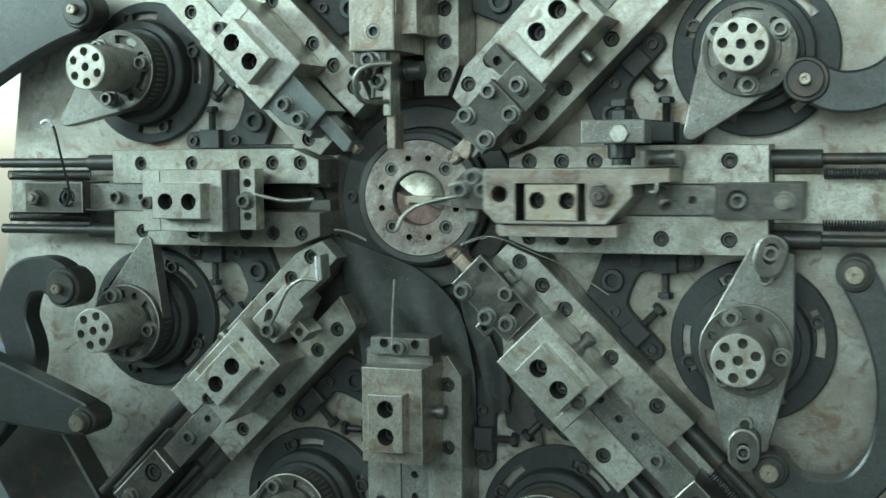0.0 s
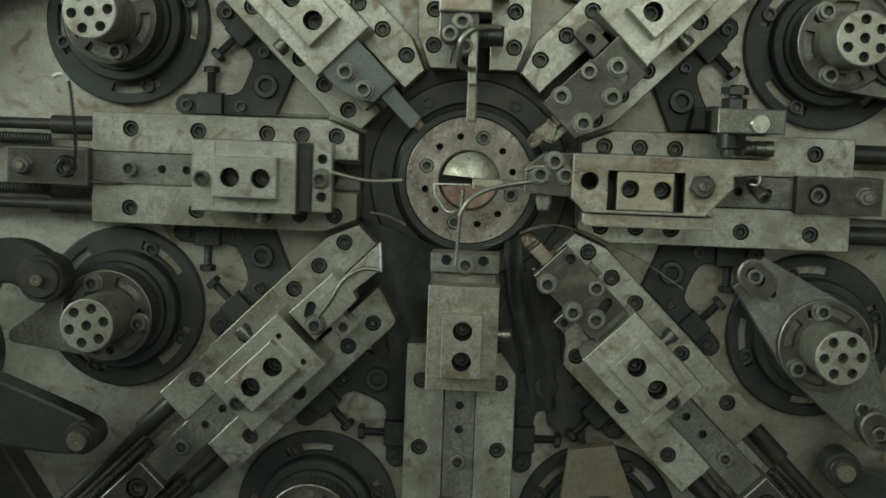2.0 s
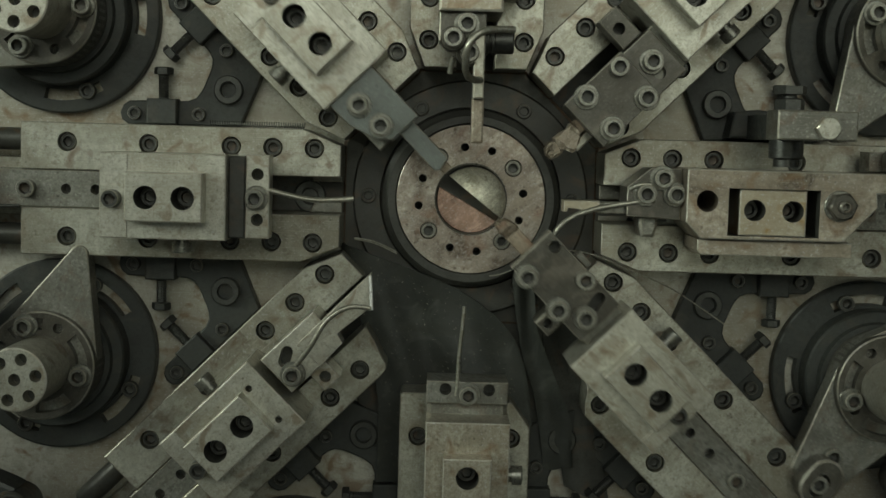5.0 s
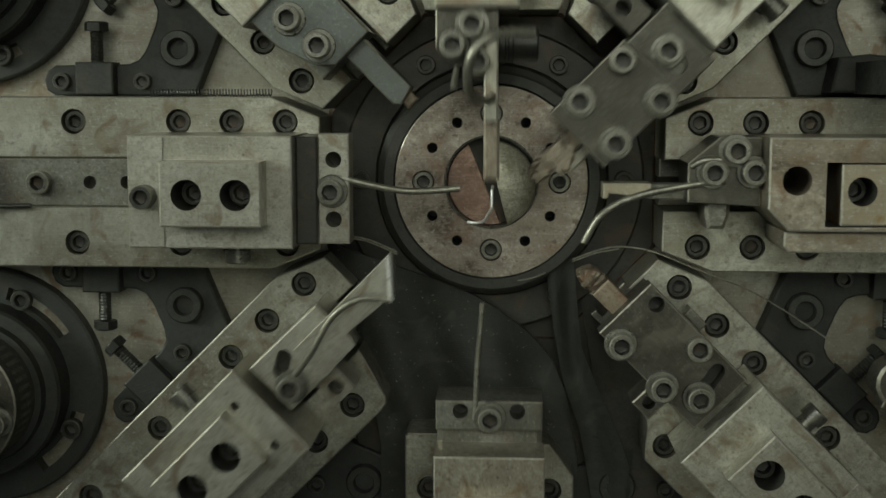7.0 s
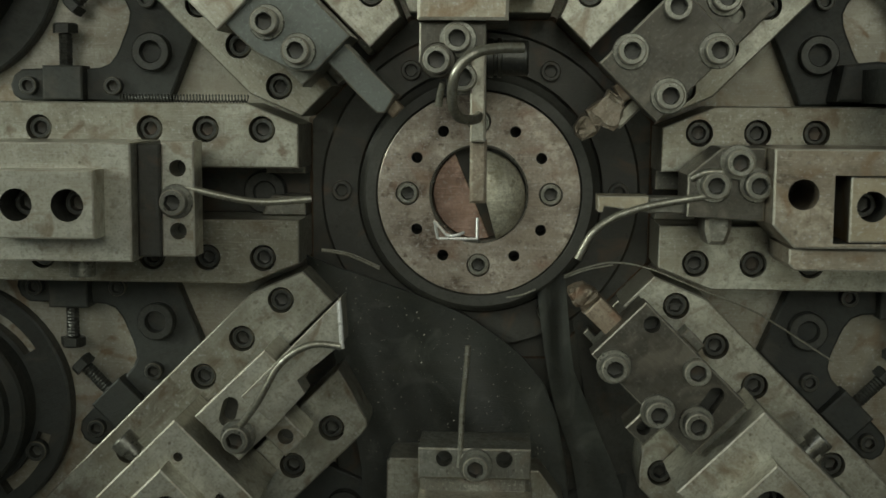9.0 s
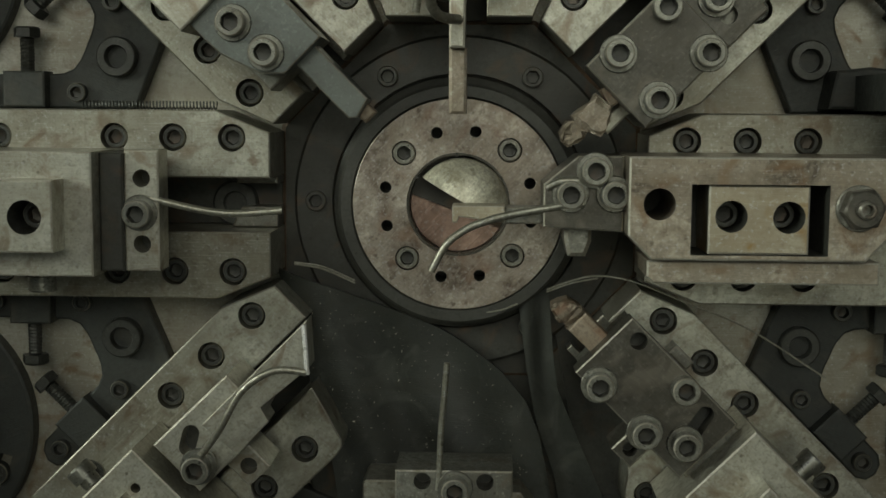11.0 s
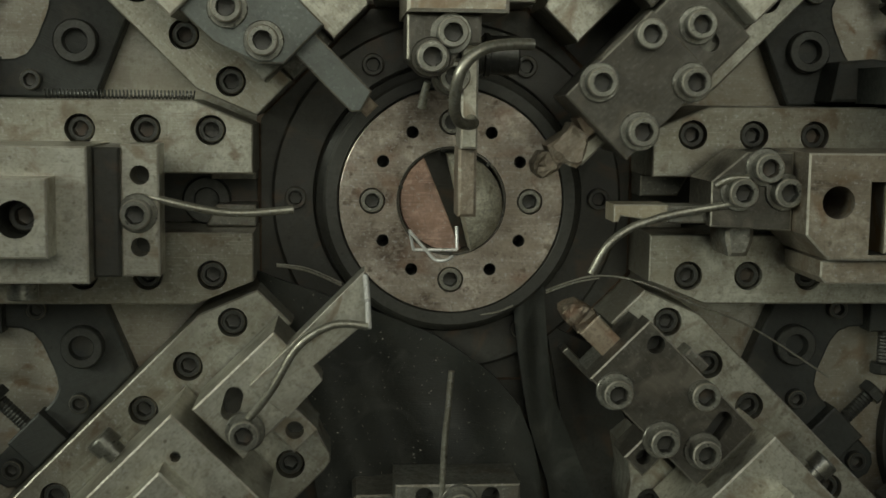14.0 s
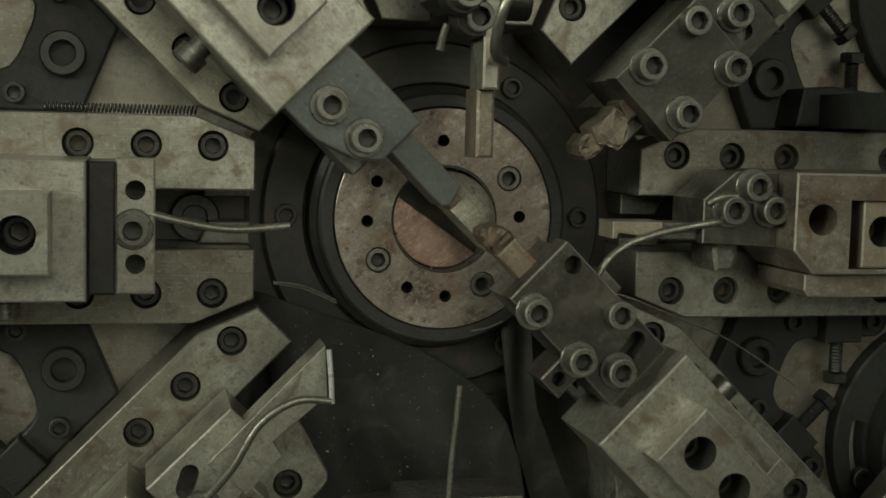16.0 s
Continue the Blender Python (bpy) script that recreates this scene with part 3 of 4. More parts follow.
part("wire_hook", tube([(191, 3, 60), (187, -5, 60.5), (180, -3.5, 62), (160.5, -6.4, 69), (137, -12.5, 71), (118, -8.4, 72), (107, 3.5, 71.5)], 1.9), WIRE, sw, "hooked wire", 60)
part("wire_tip", tube([(107.5, 4.5, 71.5), (99, -5, 71.5), (91, -14.5, 71)], 1.3), BRIGHT, sw, "", 60)
place("washer", WASHER, holder_sw, 184.6, -0.2, 59)
capped(holder_sw, 184.6, -0.2, 61, 3)

# north-east: dark four-screw plate and a stained tip
ne = carriage("NE", 204.5, 190, 276, "steel tool slide with a dark four-screw plate and stained bending tip")
plate_ne = part("tool_plate", box(98.5, 155, -35, 7.5, 46, 60.5, c=0.8), TOOL, ne, "dark steel clamp plate")
for _x, _y, _t in ((112, -29.2, 8), (113.9, 0.7, 24), (145.4, -30, 40), (146, 0.4, 15)):
    capped(plate_ne, _x, _y, 60.5, _t, washer=_x < 140 or _y < -10)
rear_ne = part("rear_plate", box(155, 182.5, -36, 5, 34, 52, [(slot_loop(166.5, -24, 168, -12, 4.6), 12)]), TOOL, ne)
capped(rear_ne, 167.7, -13.9, 51.5, 33)
part("side_plate", box(160, 178, 6, 34, 20, 42, [(168, 20, 4.6, 14)]), TOOL, ne)
part("tool_body", box(100, 190, -33, 5, 6, 46, c=1), SLIDE, ne)
part("tip_shank", slab([(94, -16.8), (103, -19.2), (103.4, -9), (97, -7)], 24, 43, c=0.8), COPPER, ne, "copper-coloured shank")
part("bending_tip", jagged([(77.6, -6), (82, -6.2), (89.8, -8), (94, -6.4), (95.6, -16.8), (92, -19), (86, -23), (80.7, -24.3), (78, -18.5), (75, -14)], 24, 44, 3), PALE, ne, "pale worn bending jaw")
part("chipped_end", jagged([(65, -16.6), (64.6, -12), (67.1, -7.8), (74, -6.4), (77.5, -10), (78.4, -16), (74, -18.6)], 22, 42, 9), TIP_END, ne, "chipped stained end")
part("tip_shim", box(84, 100, -26, -19, 22, 36, c=1), BLOCK, ne)

# north-west: blued plate with cutting finger
nw = carriage("NW", 181.5, 164, 262, "steel tool slide with a blued plate and flat cutting finger")
plate_nw = part("tool_plate", slab([(110.5, -15), (164, -15), (164, 28), (140, 27), (119, 19.5), (110.5, 11)], 36, 56, c=0.8), BLUED, nw, "blued steel clamp plate")
capped(plate_nw, 146.3, 11.3, 56, 12)
capped(plate_nw, 124.3, 10.1, 56, 40)
part("cutting_finger", slab([(73, -9.5), (150, -9.5), (150, 4.5), (73, 4.5), (70, 1)], 22, 46, c=0.8), BLUED, nw, "flat blued steel finger")
part("finger_tip", box(66, 72, -7, 1, 22, 36, c=1), COPPER, nw)
part("tool_body", box(112, 164, -14, 24, 4, 36, c=1), SLIDE, nw)

# south-east: dark plate with coil tip
se = carriage("SE", 203.5, 188, 280, "steel tool slide with a dark clamp plate and chipped round tip")
plate_se = part("tool_plate", box(100, 177, -12.2, 28, 40, 56, [(110.8, 22, 4.6, 12), (slot_loop(164, 9.5, 162, 20, 4.4), 12)], 0.8), TOOL, se, "dark steel clamp plate")
for _x, _y, _t in ((113, -7.9, 10), (144.8, 21.6, 25), (146.8, -8.3, 44), (165.5, 2.2, 3)):
    capped(plate_se, _x, _y, 56, _t, washer=_y < 10)
part("tool_body", box(104, 188, -11, 26, 4, 40, c=1), SLIDE, se)
part("tip_bar", slab([(84, -0.5), (103, -0.3), (103, 12.2), (84, 12)], 26, 43, c=0.8), COPPER, se, "tan square tool tip")
part("chipped_end", jagged([(69, 2), (71, 0), (76, -1.4), (80, -0.2), (84, -1), (84.5, 12.2), (80, 12.6), (76.5, 11.6), (72.5, 10.4), (70, 6)], 26, 42, 5), TIP_END, se, "chipped dark end")
part("side_foot", box(144, 158, -28, -13, 20, 46, [(151, -21, 3.8, 12)]), TOOL, se)
part("side_lug", box(128, 141, 28.4, 34, 30, 46, c=1), SLIDE, se)

# north: flat bar guide with a wire hook
north = carriage("N", 128, 112, 212, "steel tool slide with a flat guide bar and bent wire hook")
part("upper_bar", slab([(32.5, -4.6), (32.5, 3.2), (94, 3.2), (94, -4.6)], 40, 65, c=1.0), BLOCK, north, "flat guide bar")
part("guide_bar", slab([(0, -5.3), (0, 3.4), (33, 3.4), (33, -5.3)], 34, 56, c=1.4), PALE, north, "worn lower end of the guide bar")
part("clamp_plate", slab([(69, 9), (67, 22), (73, 29), (93, 29), (93, -4.5), (80, -4.5), (80, 3.4)], 40, 76), TOOL, north)
part("screw_sleeve", lathe([(0, 74), (9, 74), (9, 86), (8.4, 87), (0, 87)], 73.5, 19, 24), TOOL, north)
place("cap_screw", TALL_SCREW, north, 73.5, 19, 87, 7)
capped(north, 84.5, 9.3, 76, 21, TALL_SCREW)
part("screw_seat", lathe([(0, 45), (9.2, 45), (9.2, 63), (8.6, 64), (0, 64)], 65.5, 6.8, 24), TOOL, north)
place("cap_screw", CAP_8, north, 65.5, 6.8, 64, 21)
part("head_block", box(93.5, 146, -16, 29.5, 4, 84, [(111.5, 4.7, 7.4, 9)], 1.6), BROWN_DIMMED, north)
place("cap_screw", CAP_8, north, 111.5, 4.7, 75.5, 10)
part("wire_hook", tube([(79, -23, 108), (78.6, -12, 113), (76.5, -1.5, 118), (71, 6, 119), (63, 9.8, 118), (52, 10.4, 112), (46.5, 8.4, 106), (44.6, 5, 101), (44.4, 1, 92), (45, -1, 82), (46, -1.2, 66)], 2.5), WIRE, north, "bent wire hook", 60)
part("wire_end", tube([(63, 18, 52), (57, 19.5, 50), (51, 20.4, 48)], 1.7, taper=1.3), WIRE, north, "", 60)
_bm = lathe([(0, 0), (9.4, 0), (9.4, 1.5), (10.6, 1.6), (10.6, 4), (9.2, 4.4), (9.2, 6), (10.6, 6.4), (10.6, 8.6), (9.4, 9), (9.4, 22), (8.6, 23), (0, 23)], n=28, m=Matrix.Translation((76.5, -4, 34)) @ pose(0, 0, 0, 90, 0, 0))
part("stud", _bm, SCREW, north, "dark ribbed stud")

# east: long rust-stained body with a window
east = thing("tool_slide", axis_frame(0), "long rust-stained tool slide with a windowed body and wire hook", "tool slide", "slides")
MOVERS["E"] = east
part("slide_bar", box(166, 372, -14.6, 14.6, -42, -1.2, [(318, 0, 4, 12), (345, 0, 4, 12)], 0.8), SLIDE, east)
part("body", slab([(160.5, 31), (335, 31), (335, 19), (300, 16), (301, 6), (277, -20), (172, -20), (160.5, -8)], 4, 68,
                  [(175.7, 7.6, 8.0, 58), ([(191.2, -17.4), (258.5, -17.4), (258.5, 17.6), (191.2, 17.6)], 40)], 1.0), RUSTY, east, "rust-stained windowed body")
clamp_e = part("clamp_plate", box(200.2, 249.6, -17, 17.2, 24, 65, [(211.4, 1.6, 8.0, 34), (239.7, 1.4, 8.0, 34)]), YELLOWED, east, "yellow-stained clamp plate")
for _s in (211.4, 239.7):
    place("cap_screw", BORE_SCREW, clamp_e, _s, 1.5, 40, 3 * _s)
part("nut_washer", lathe([(4, 67.8), (11.5, 67.8), (11.5, 69.6), (11, 70), (4, 70)], 272.7, 6.6, 28), SLIDE, east)
place("hex_nut", hex_mesh("hex_nut", 10.6, 9.0, TOOL, 4.8), east, 272.7, 6.6, 69.9, 8)
part("stud", lathe([(0, 66), (4.6, 66), (4.6, 83), (3.6, 84), (2.8, 84), (2.4, 79), (0, 79)], 272.7, 6.6, 18), SLIDE, east)
part("lower_strip", slab([(171, -21), (286, -21), (286, -32.5), (174, -32.5), (171, -29)], 10, 61), RUSTY, east, "rust-stained lower strip")
holder_e = part("tool_holder", slab([(160, 30.5), (137, 30.5), (119.5, 16), (119.5, -6), (160, -8)], 10, 49, c=0.8), TOOL, east, "dark bevelled tool holder")
for _x, _y, _t in ((133, 11, 12), (145.3, 23, 30), (155.3, 11.2, 50)):
    capped(holder_e, _x, _y, 49, _t)
part("wire_finger", tube([(140, 6, 50), (127, 4.6, 49), (102.5, 0, 47), (89, -4, 46), (79.5, -8.3, 45), (70, -16, 45), (62.5, -29.8, 44)], 2.0), WIRE, east, "curved wire finger", 60)
part("wire_stub", tube([(121, 14, 50), (128, 17.6, 51), (137, 18, 51)], 1.8), WIRE, east, "", 60)
part("blade", slab([(73, -4.5), (75.5, -4.5), (76.5, -1.5), (100, -4.5), (100, 4.2), (73, 4.2)], 24, 44, c=0.6), YELLOWED, east, "pale flat blade")
part("blade_shank", box(100, 121, -5, 3.5, 24, 42, c=0.8), SLIDE, east)
part("blade_clamp", slab([(131, -6), (145, -6), (145, -14), (142, -22), (133, -22), (131, -14)], 10, 38, c=2), SLIDE, east)
part("end_roller", lathe([(0, 0), (7, 0), (7, 4), (6.2, 5), (6.2, 8), (7, 9), (7, 13), (6.2, 14), (6.2, 17), (7, 18), (7, 25), (0, 25)], n=22, m=Matrix.Translation((312, 41, 46)) @ pose(0, 0, 0, 0, 90, 0)), CAP, east, "ribbed roller")
part("end_bracket", box(304, 338, 31.5, 47, 12, 34, c=1), SLIDE, east)
part("hook_pin", lathe([(0, 0), (6, 0), (6, 26), (5, 27), (3.4, 27), (3.4, 20), (0, 20)], n=20, m=Matrix.Translation((322, 9, 36)) @ pose(0, 0, 0, 25, 20, 0)), SLIDE, east)
part("hook_loop", tube([(310, 18, 58), (316, 22, 62), (323, 18, 66), (322, 10, 66), (316, 10, 62)], 1.5), WIRE, east, "", 60)
part("coupling", box(368, 446, -17, 17, -38, 14, [(388, 0, 10.5, 8)], 1.2), TOOL, east, "dark steel coupling block")
place("cap_screw", CAP_8, east, 388, 0, 4)
place("washer", WASHER, east, 430, 0, 14)
place("hex_nut", HEX_8, east, 430, 0, 15.4, 12)
part("pivot_pin", lathe([(0, 10), (4.2, 10), (4.2, 24), (3.4, 25.5), (0, 25.5)], 430, 0, 22), BRASS, east)

# fixed stop block over the east rail
HEX_BRIGHT = hex_mesh("hex_head", 9.0, 7.0, BLOCK)
stop = thing("stop_fixture", FACE, "dark stop block with hexagon bolts on an arm above a rail", "stop block")
part("arm", slab([(204, 55), (262, 55), (262, 74), (226, 78), (208, 76)], -56, -18, c=1.5), CAST, stop)
part("post", box(218, 240, 54, 73, -20, 96, c=1), CAST, stop)
part("block", box(205, 260.5, 53.5, 74, 92, 123, c=1.2), SLIDE, stop)
place("hex_head", HEX_BRIGHT, stop, 239, 62, 122.5, 0)
part("hex_bolt", lathe([(0, 0), (9.5, 0, True), (9.5, 9, True), (8, 10), (5, 10), (5, 13), (10.5, 13, True), (10.5, 19, True), (0, 19.5)], n=24, m=Matrix.Translation((228, 74, 66)) @ pose(0, 0, 0, -90, 0, 0)), SCREW, stop)
part("foot_screw", lathe([(0, 0), (12.5, 0), (12.5, 13), (11.5, 14), (9, 14), (9, 20), (0, 20)], n=20, m=Matrix.Translation((228, 54, 62)) @ pose(0, 0, 0, 90, 0, 0)), SCREW, stop)

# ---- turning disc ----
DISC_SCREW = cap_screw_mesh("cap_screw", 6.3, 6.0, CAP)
disc = thing("turning_disc", FACE, "worn steel turning disc with holes, screws and half-dome quill", "disc")
MOVERS["disc"] = disc
_holes = [(42 * math.cos(radians(a)), 42 * math.sin(radians(a)), 3.3, 24) for a in (30, 60, 120, 150, 210, 240, 300, 330)]
_holes += [(42 * math.cos(radians(a)), 42 * math.sin(radians(a)), 7.0, 6.5) for a in (0, 90, 180, 270)]
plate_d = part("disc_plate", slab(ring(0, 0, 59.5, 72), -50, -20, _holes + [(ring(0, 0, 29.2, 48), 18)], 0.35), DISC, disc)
for _a in (0, 90, 180, 270):
    place("cap_screw", DISC_SCREW, plate_d, 42 * math.cos(radians(_a)), 42 * math.sin(radians(_a)), -26.6, 15 + _a)
part("inner_ring", lathe([(28.9, -37), (28.9, -20.6), (28.0, -20.6), (27.6, -21.2), (27.6, -37)], n=48), TOOL, disc)
NOTCH = to_mesh("notch", box(-1.8, 1.8, -0.8, 0.8, -25, -20.3, c=0.1), BLACK)
for _a in (45, 100, 165, 225, 270, 345):
    place("notch", NOTCH, disc, 28.6 * math.cos(radians(_a)), 28.6 * math.sin(radians(_a)), 0, _a)


def half_dome():
    """The quill's half dome, cut along a line a little right of the middle."""
    bm = bmesh.new()
    n, k = 28, 9
    rows = []
    for j in range(k + 1):
        f = j / k
        rr = 26.8 * math.cos(f * math.pi / 2)
        z = -20.4 + 17 * math.sin(f * math.pi / 2)
        rows.append([bm.verts.new((max(rr * math.cos(2 * math.pi * i / n), 3.5), rr * math.sin(2 * math.pi * i / n), z)) for i in range(n)])
    base = [bm.verts.new((v.co.x, v.co.y, -38)) for v in rows[0]]
    for a, b in zip([base] + rows, rows):
        for i in range(n):
            q = (a[i], a[(i + 1) % n], b[(i + 1) % n], b[i])
            try:
                bm.faces.new(q)
            except ValueError:
                pass
    bmesh.ops.remove_doubles(bm, verts=bm.verts, dist=0.05)
    bmesh.ops.transform(bm, matrix=pose(0.6, -1.6, 0, 0, 0, 14), verts=bm.verts)
    return bm


part("quill_dome", half_dome(), DOME, disc, "bright half-round quill nose", 50)
_seg = [(27.2 * math.cos(radians(a)), 27.2 * math.sin(radians(a))) for a in range(122, 290, 7)]
_bm = slab(_seg, -38, -27, c=0.6)
part("quill_facet", _bm, RED_FACET, disc, "polished inner facet tinted with a red reflection")
part("quill_core", lathe([(0, -40), (27.4, -40), (27.4, -34), (0, -34)], n=40), BLACK, disc)

# ---- turning cam hubs ----
HUB_FACE = [(16 * math.cos(radians(60 * k)), 16 * math.sin(radians(60 * k)), 4.6, 12) for k in range(6)] + [(0, 0, 4.6, 12)]


def cam_base_meshes():
    slots = [(arc_slot(60, 68.5, a, a + 42), 10) for a in (10, 100, 190, 280)]
    return (to_mesh("flange", slab(ring(0, 0, 79, 64), -56.5, -46, slots, 1.5), CAST),
            to_mesh("inner_flange", lathe([(0, -47), (57, -47), (57, -28), (55.5, -26), (48, -26), (47, -20), (0, -20)], n=56), CAST))


FLANGE, INNER = cam_base_meshes()
FLANGE.materials[2] = PLATE
HUB = to_mesh("hub", slab(ring(0, 0, 24, 40), 8, 72, HUB_FACE, 1.2), BLOCK)
_slots = [(arc_slot(28.5, 37.5, a, a + 46), 14) for a in (14, 104, 194, 284)]
ROUND = to_mesh("hub_flange", slab(ring(0, 0, 43, 48), -20, 12, _slots + [(33 * math.cos(radians(a)), 33 * math.sin(radians(a)), 4, 8) for a in (82, 172, 352)], 1.2), TOOL)


def lobe(reach, tip, half=43, flat=False):
    """A teardrop plate: a round end and a narrow tip along x."""
    a0 = math.degrees(math.acos((half - tip) / reach))
    pts = [(half * math.cos(radians(a)), half * math.sin(radians(a))) for a in np.linspace(a0, 360 - a0, 30)]
    pts += [(reach + tip * math.cos(radians(a)), tip * math.sin(radians(a))) for a in np.linspace(-a0, a0, 2 if flat else 8)]
    return slab(pts, -14, 4, c=1.0)


LOBE = to_mesh("cam_lobe", lobe(92, 7), SLIDE)
LOBE_LONG = to_mesh("cam_lobe", lobe(92, 20, flat=True), SLIDE)
LOBE_TAN = to_mesh("cam_lobe", lobe(84, 22, flat=True), TAN)
ROLLER_PAD = to_mesh("roller_pad", slab(slot_loop(86, 0, 97, 0, 14.5), 4, 24, [(slot_loop(90, 0, 98, 0, 6), 10)], 2), TOOL)
HUBS = {}
FLANGE_SCREW = cap_screw_mesh("cap_screw", 6.6, 6.0, SCREW)
for _deg in _hub_ring:
    _at = axis_frame(0) @ pose(362 * MM * math.cos(radians(_deg)), 362 * MM * math.sin(radians(_deg)), 0)
    base = thing("cam_flange", _at, "black round motor flange with curved slots on the face plate", "flange", "motor flanges")
    place("flange", FLANGE, base, rz=_deg)
    place("inner_flange", INNER, base)
    for _k in range(4):
        _a = radians(_deg + 90 * _k + 42)
        place("cap_screw", FLANGE_SCREW, base, 64.3 * math.cos(_a), 64.3 * math.sin(_a), -46.2)
    hub = thing("cam_hub", _at, "steel cam hub with seven bores and a pointed lobe" if _deg not in (337.5, 292.5) else "steel cam hub with seven bores and a broad lobe", "cam hub", "cam hubs")
    HUBS[_deg] = hub
    place("hub", HUB, hub)
    place("hub_flange", ROUND, hub)
    for _k in range(3):
        _a = radians(36 + 120 * _k)
        capped(hub, 33 * math.cos(_a), 33 * math.sin(_a), 12, 15)
    if _deg == 337.5:
        for _rz in (0, 194):
            place("cam_lobe", LOBE_LONG, hub, 0, 0, -0.5 if _rz else 0, _rz)
            _c, _s = math.cos(radians(_rz)), math.sin(radians(_rz))
            place("roller_pad", ROLLER_PAD, hub, 0, 0, 0, _rz)
            place("cap_screw", CAP_8, hub, 94 * _c, 94 * _s, 15)
            place("cap_screw", CAP_8, hub, 70 * _c, 70 * _s, 3)
    elif _deg == 292.5:
        place("cam_lobe", LOBE_TAN, hub)
    else:
        place("cam_lobe", LOBE, hub)

# ---- rocker arms that push the slides ----
def rocker(name, path, width, ends, pivot, label, lift=0):
    """A thick bent arm; path in face millimetres, with round ends and pins. Its origin is the pivot."""
    ob = thing("rocker_arm", FACE @ pose(pivot[0] * MM, pivot[1] * MM, lift * MM), label, "rocker arm", "rocker arms")
    pts = smooth_path([(x - pivot[0], y - pivot[1], 0) for x, y in path], 8)
    left, right = [], []
    for i, p in enumerate(pts):
        d = (pts[min(i + 1, len(pts) - 1)] - pts[max(i - 1, 0)]).normalized()
        w = width if not isinstance(width, tuple) else width[0] + (width[1] - width[0]) * i / (len(pts) - 1)
        q = Vector((-d.y, d.x, 0)) * w / 2
        left.append((p.x + q.x, p.y + q.y)), right.append((p.x - q.x, p.y - q.y))
    part("arm", slab(left + right[::-1], -18, 8, c=2.5), ARM, ob)
    for x, y, r in ends:
        x, y = x - pivot[0], y - pivot[1]
        part("roller", lathe([(0, -20), (r, -20), (r, 10), (r - 1.5, 12), (r * 0.62, 12), (r * 0.6, 15), (0, 15)], x, y, 32), BLACK, ob)
        pr = 9.0 if r < 18 else 6.0
        part("roller_washer", lathe([(0, 11), (r * 0.8, 11), (r * 0.8, 15.5), (r * 0.74, 16.5), (0, 16.5)], x, y, 32), BLACK, ob, "dark steel washer")
        part("roller_pin", lathe([(0, 12), (pr, 12), (pr, 23), (pr - 1, 24.5), (2, 24.5), (1.6, 23.5), (0, 23)], x, y, 24), BRASS, ob, "worn pin head")
    MOVERS[name] = ob
    return ob


rocker("arm_se", [(358, -250), (382, -270), (428, -268), (458, -232), (466, -170), (454, -115), (430, -65)], 32, [(358, -250, 17), (430, -65, 17)], (480, -228), "dark curved rocker arm with a roller at one end")
rocker("arm_ne", [(385, 110), (415, 98), (450, 104), (480, 130), (540, 200), (620, 240)], 38, [(385, 110, 21)], (620, 240), "dark curved rocker arm with a roller")
rocker("arm_sw", [(-327, -228), (-367, -220), (-427, -206), (-497, -189)], (32, 78), [(-327, -228, 15)], (-567, -174), "dark tapered rocker arm with a pin", 94)
leg = part("frame_leg", slab([(-545, -262), (-446, -276), (-400, -348), (-385, -400), (-500, -400), (-545, -330)], -56, -22, c=3), BLACK)
leg.matrix_basis = FACE
tagged(leg, "black angled frame leg bolted to the face plate", "frame leg")
rocker("arm_w", [(-390, -97), (-416, -84), (-448, -92), (-462, -132), (-452, -182), (-495, -252), (-575, -322)], 40, [(-390, -97, 22)], (-575, -322), "dark hooked rocker arm with a roller", 36)
rocker("arm_nw", [(-385, 205), (-430, 205), (-500, 190), (-600, 150)], (46, 130), [(-385, 205, 20)], (-600, 150), "broad dark rocker arm with a roller beside the plate edge")

# ---- rubber flap and loose wire below the disc ----
apron = part("apron_plate", slab([(-96, -60), (96, -60), (118, -120), (112, -210), (60, -225), (-60, -225), (-86, -180), (-104, -112)], -56.2, -50, c=1.2), BLACK)
apron.matrix_basis = FACE
tagged(apron, "black oily apron plate below the disc", "apron plate")
def sheet(outline_rows, label, name, thick=3, material=None):
    """A bent sheet from rows of (x, y, z) points, with a given thickness."""
    bm = bmesh.new()
    fr = [[bm.verts.new(p) for p in row] for row in outline_rows]
    bk = [[bm.verts.new((p[0], p[1], p[2] - thick)) for p in row] for row in outline_rows]
    nr, nc = len(fr), len(fr[0])
    for i in range(nr - 1):
        for j in range(nc - 1):
            bm.faces.new((fr[i][j], fr[i][j + 1], fr[i + 1][j + 1], fr[i + 1][j]))
            bm.faces.new((bk[i][j], bk[i + 1][j], bk[i + 1][j + 1], bk[i][j + 1]))
    for i in range(nr - 1):
        for j in (0, nc - 1):
            bm.faces.new((fr[i][j], fr[i + 1][j], bk[i + 1][j], bk[i][j]))
    for j in range(nc - 1):
        for i in (0, nr - 1):
            bm.faces.new((fr[i][j], fr[i][j + 1], bk[i][j + 1], bk[i][j]))
    ob = part(name, bm, material or RUBBER, angle=70)
    ob.matrix_basis = FACE
    return tagged(ob, label, "rubber flap")


FLAP_EDGE = ((-104, -84, -59, -35, -10, 12, 27, 40, 49, 56), (-38, -45, -54, -62, -73, -86, -97, -114, -137, -175))
_rows = []
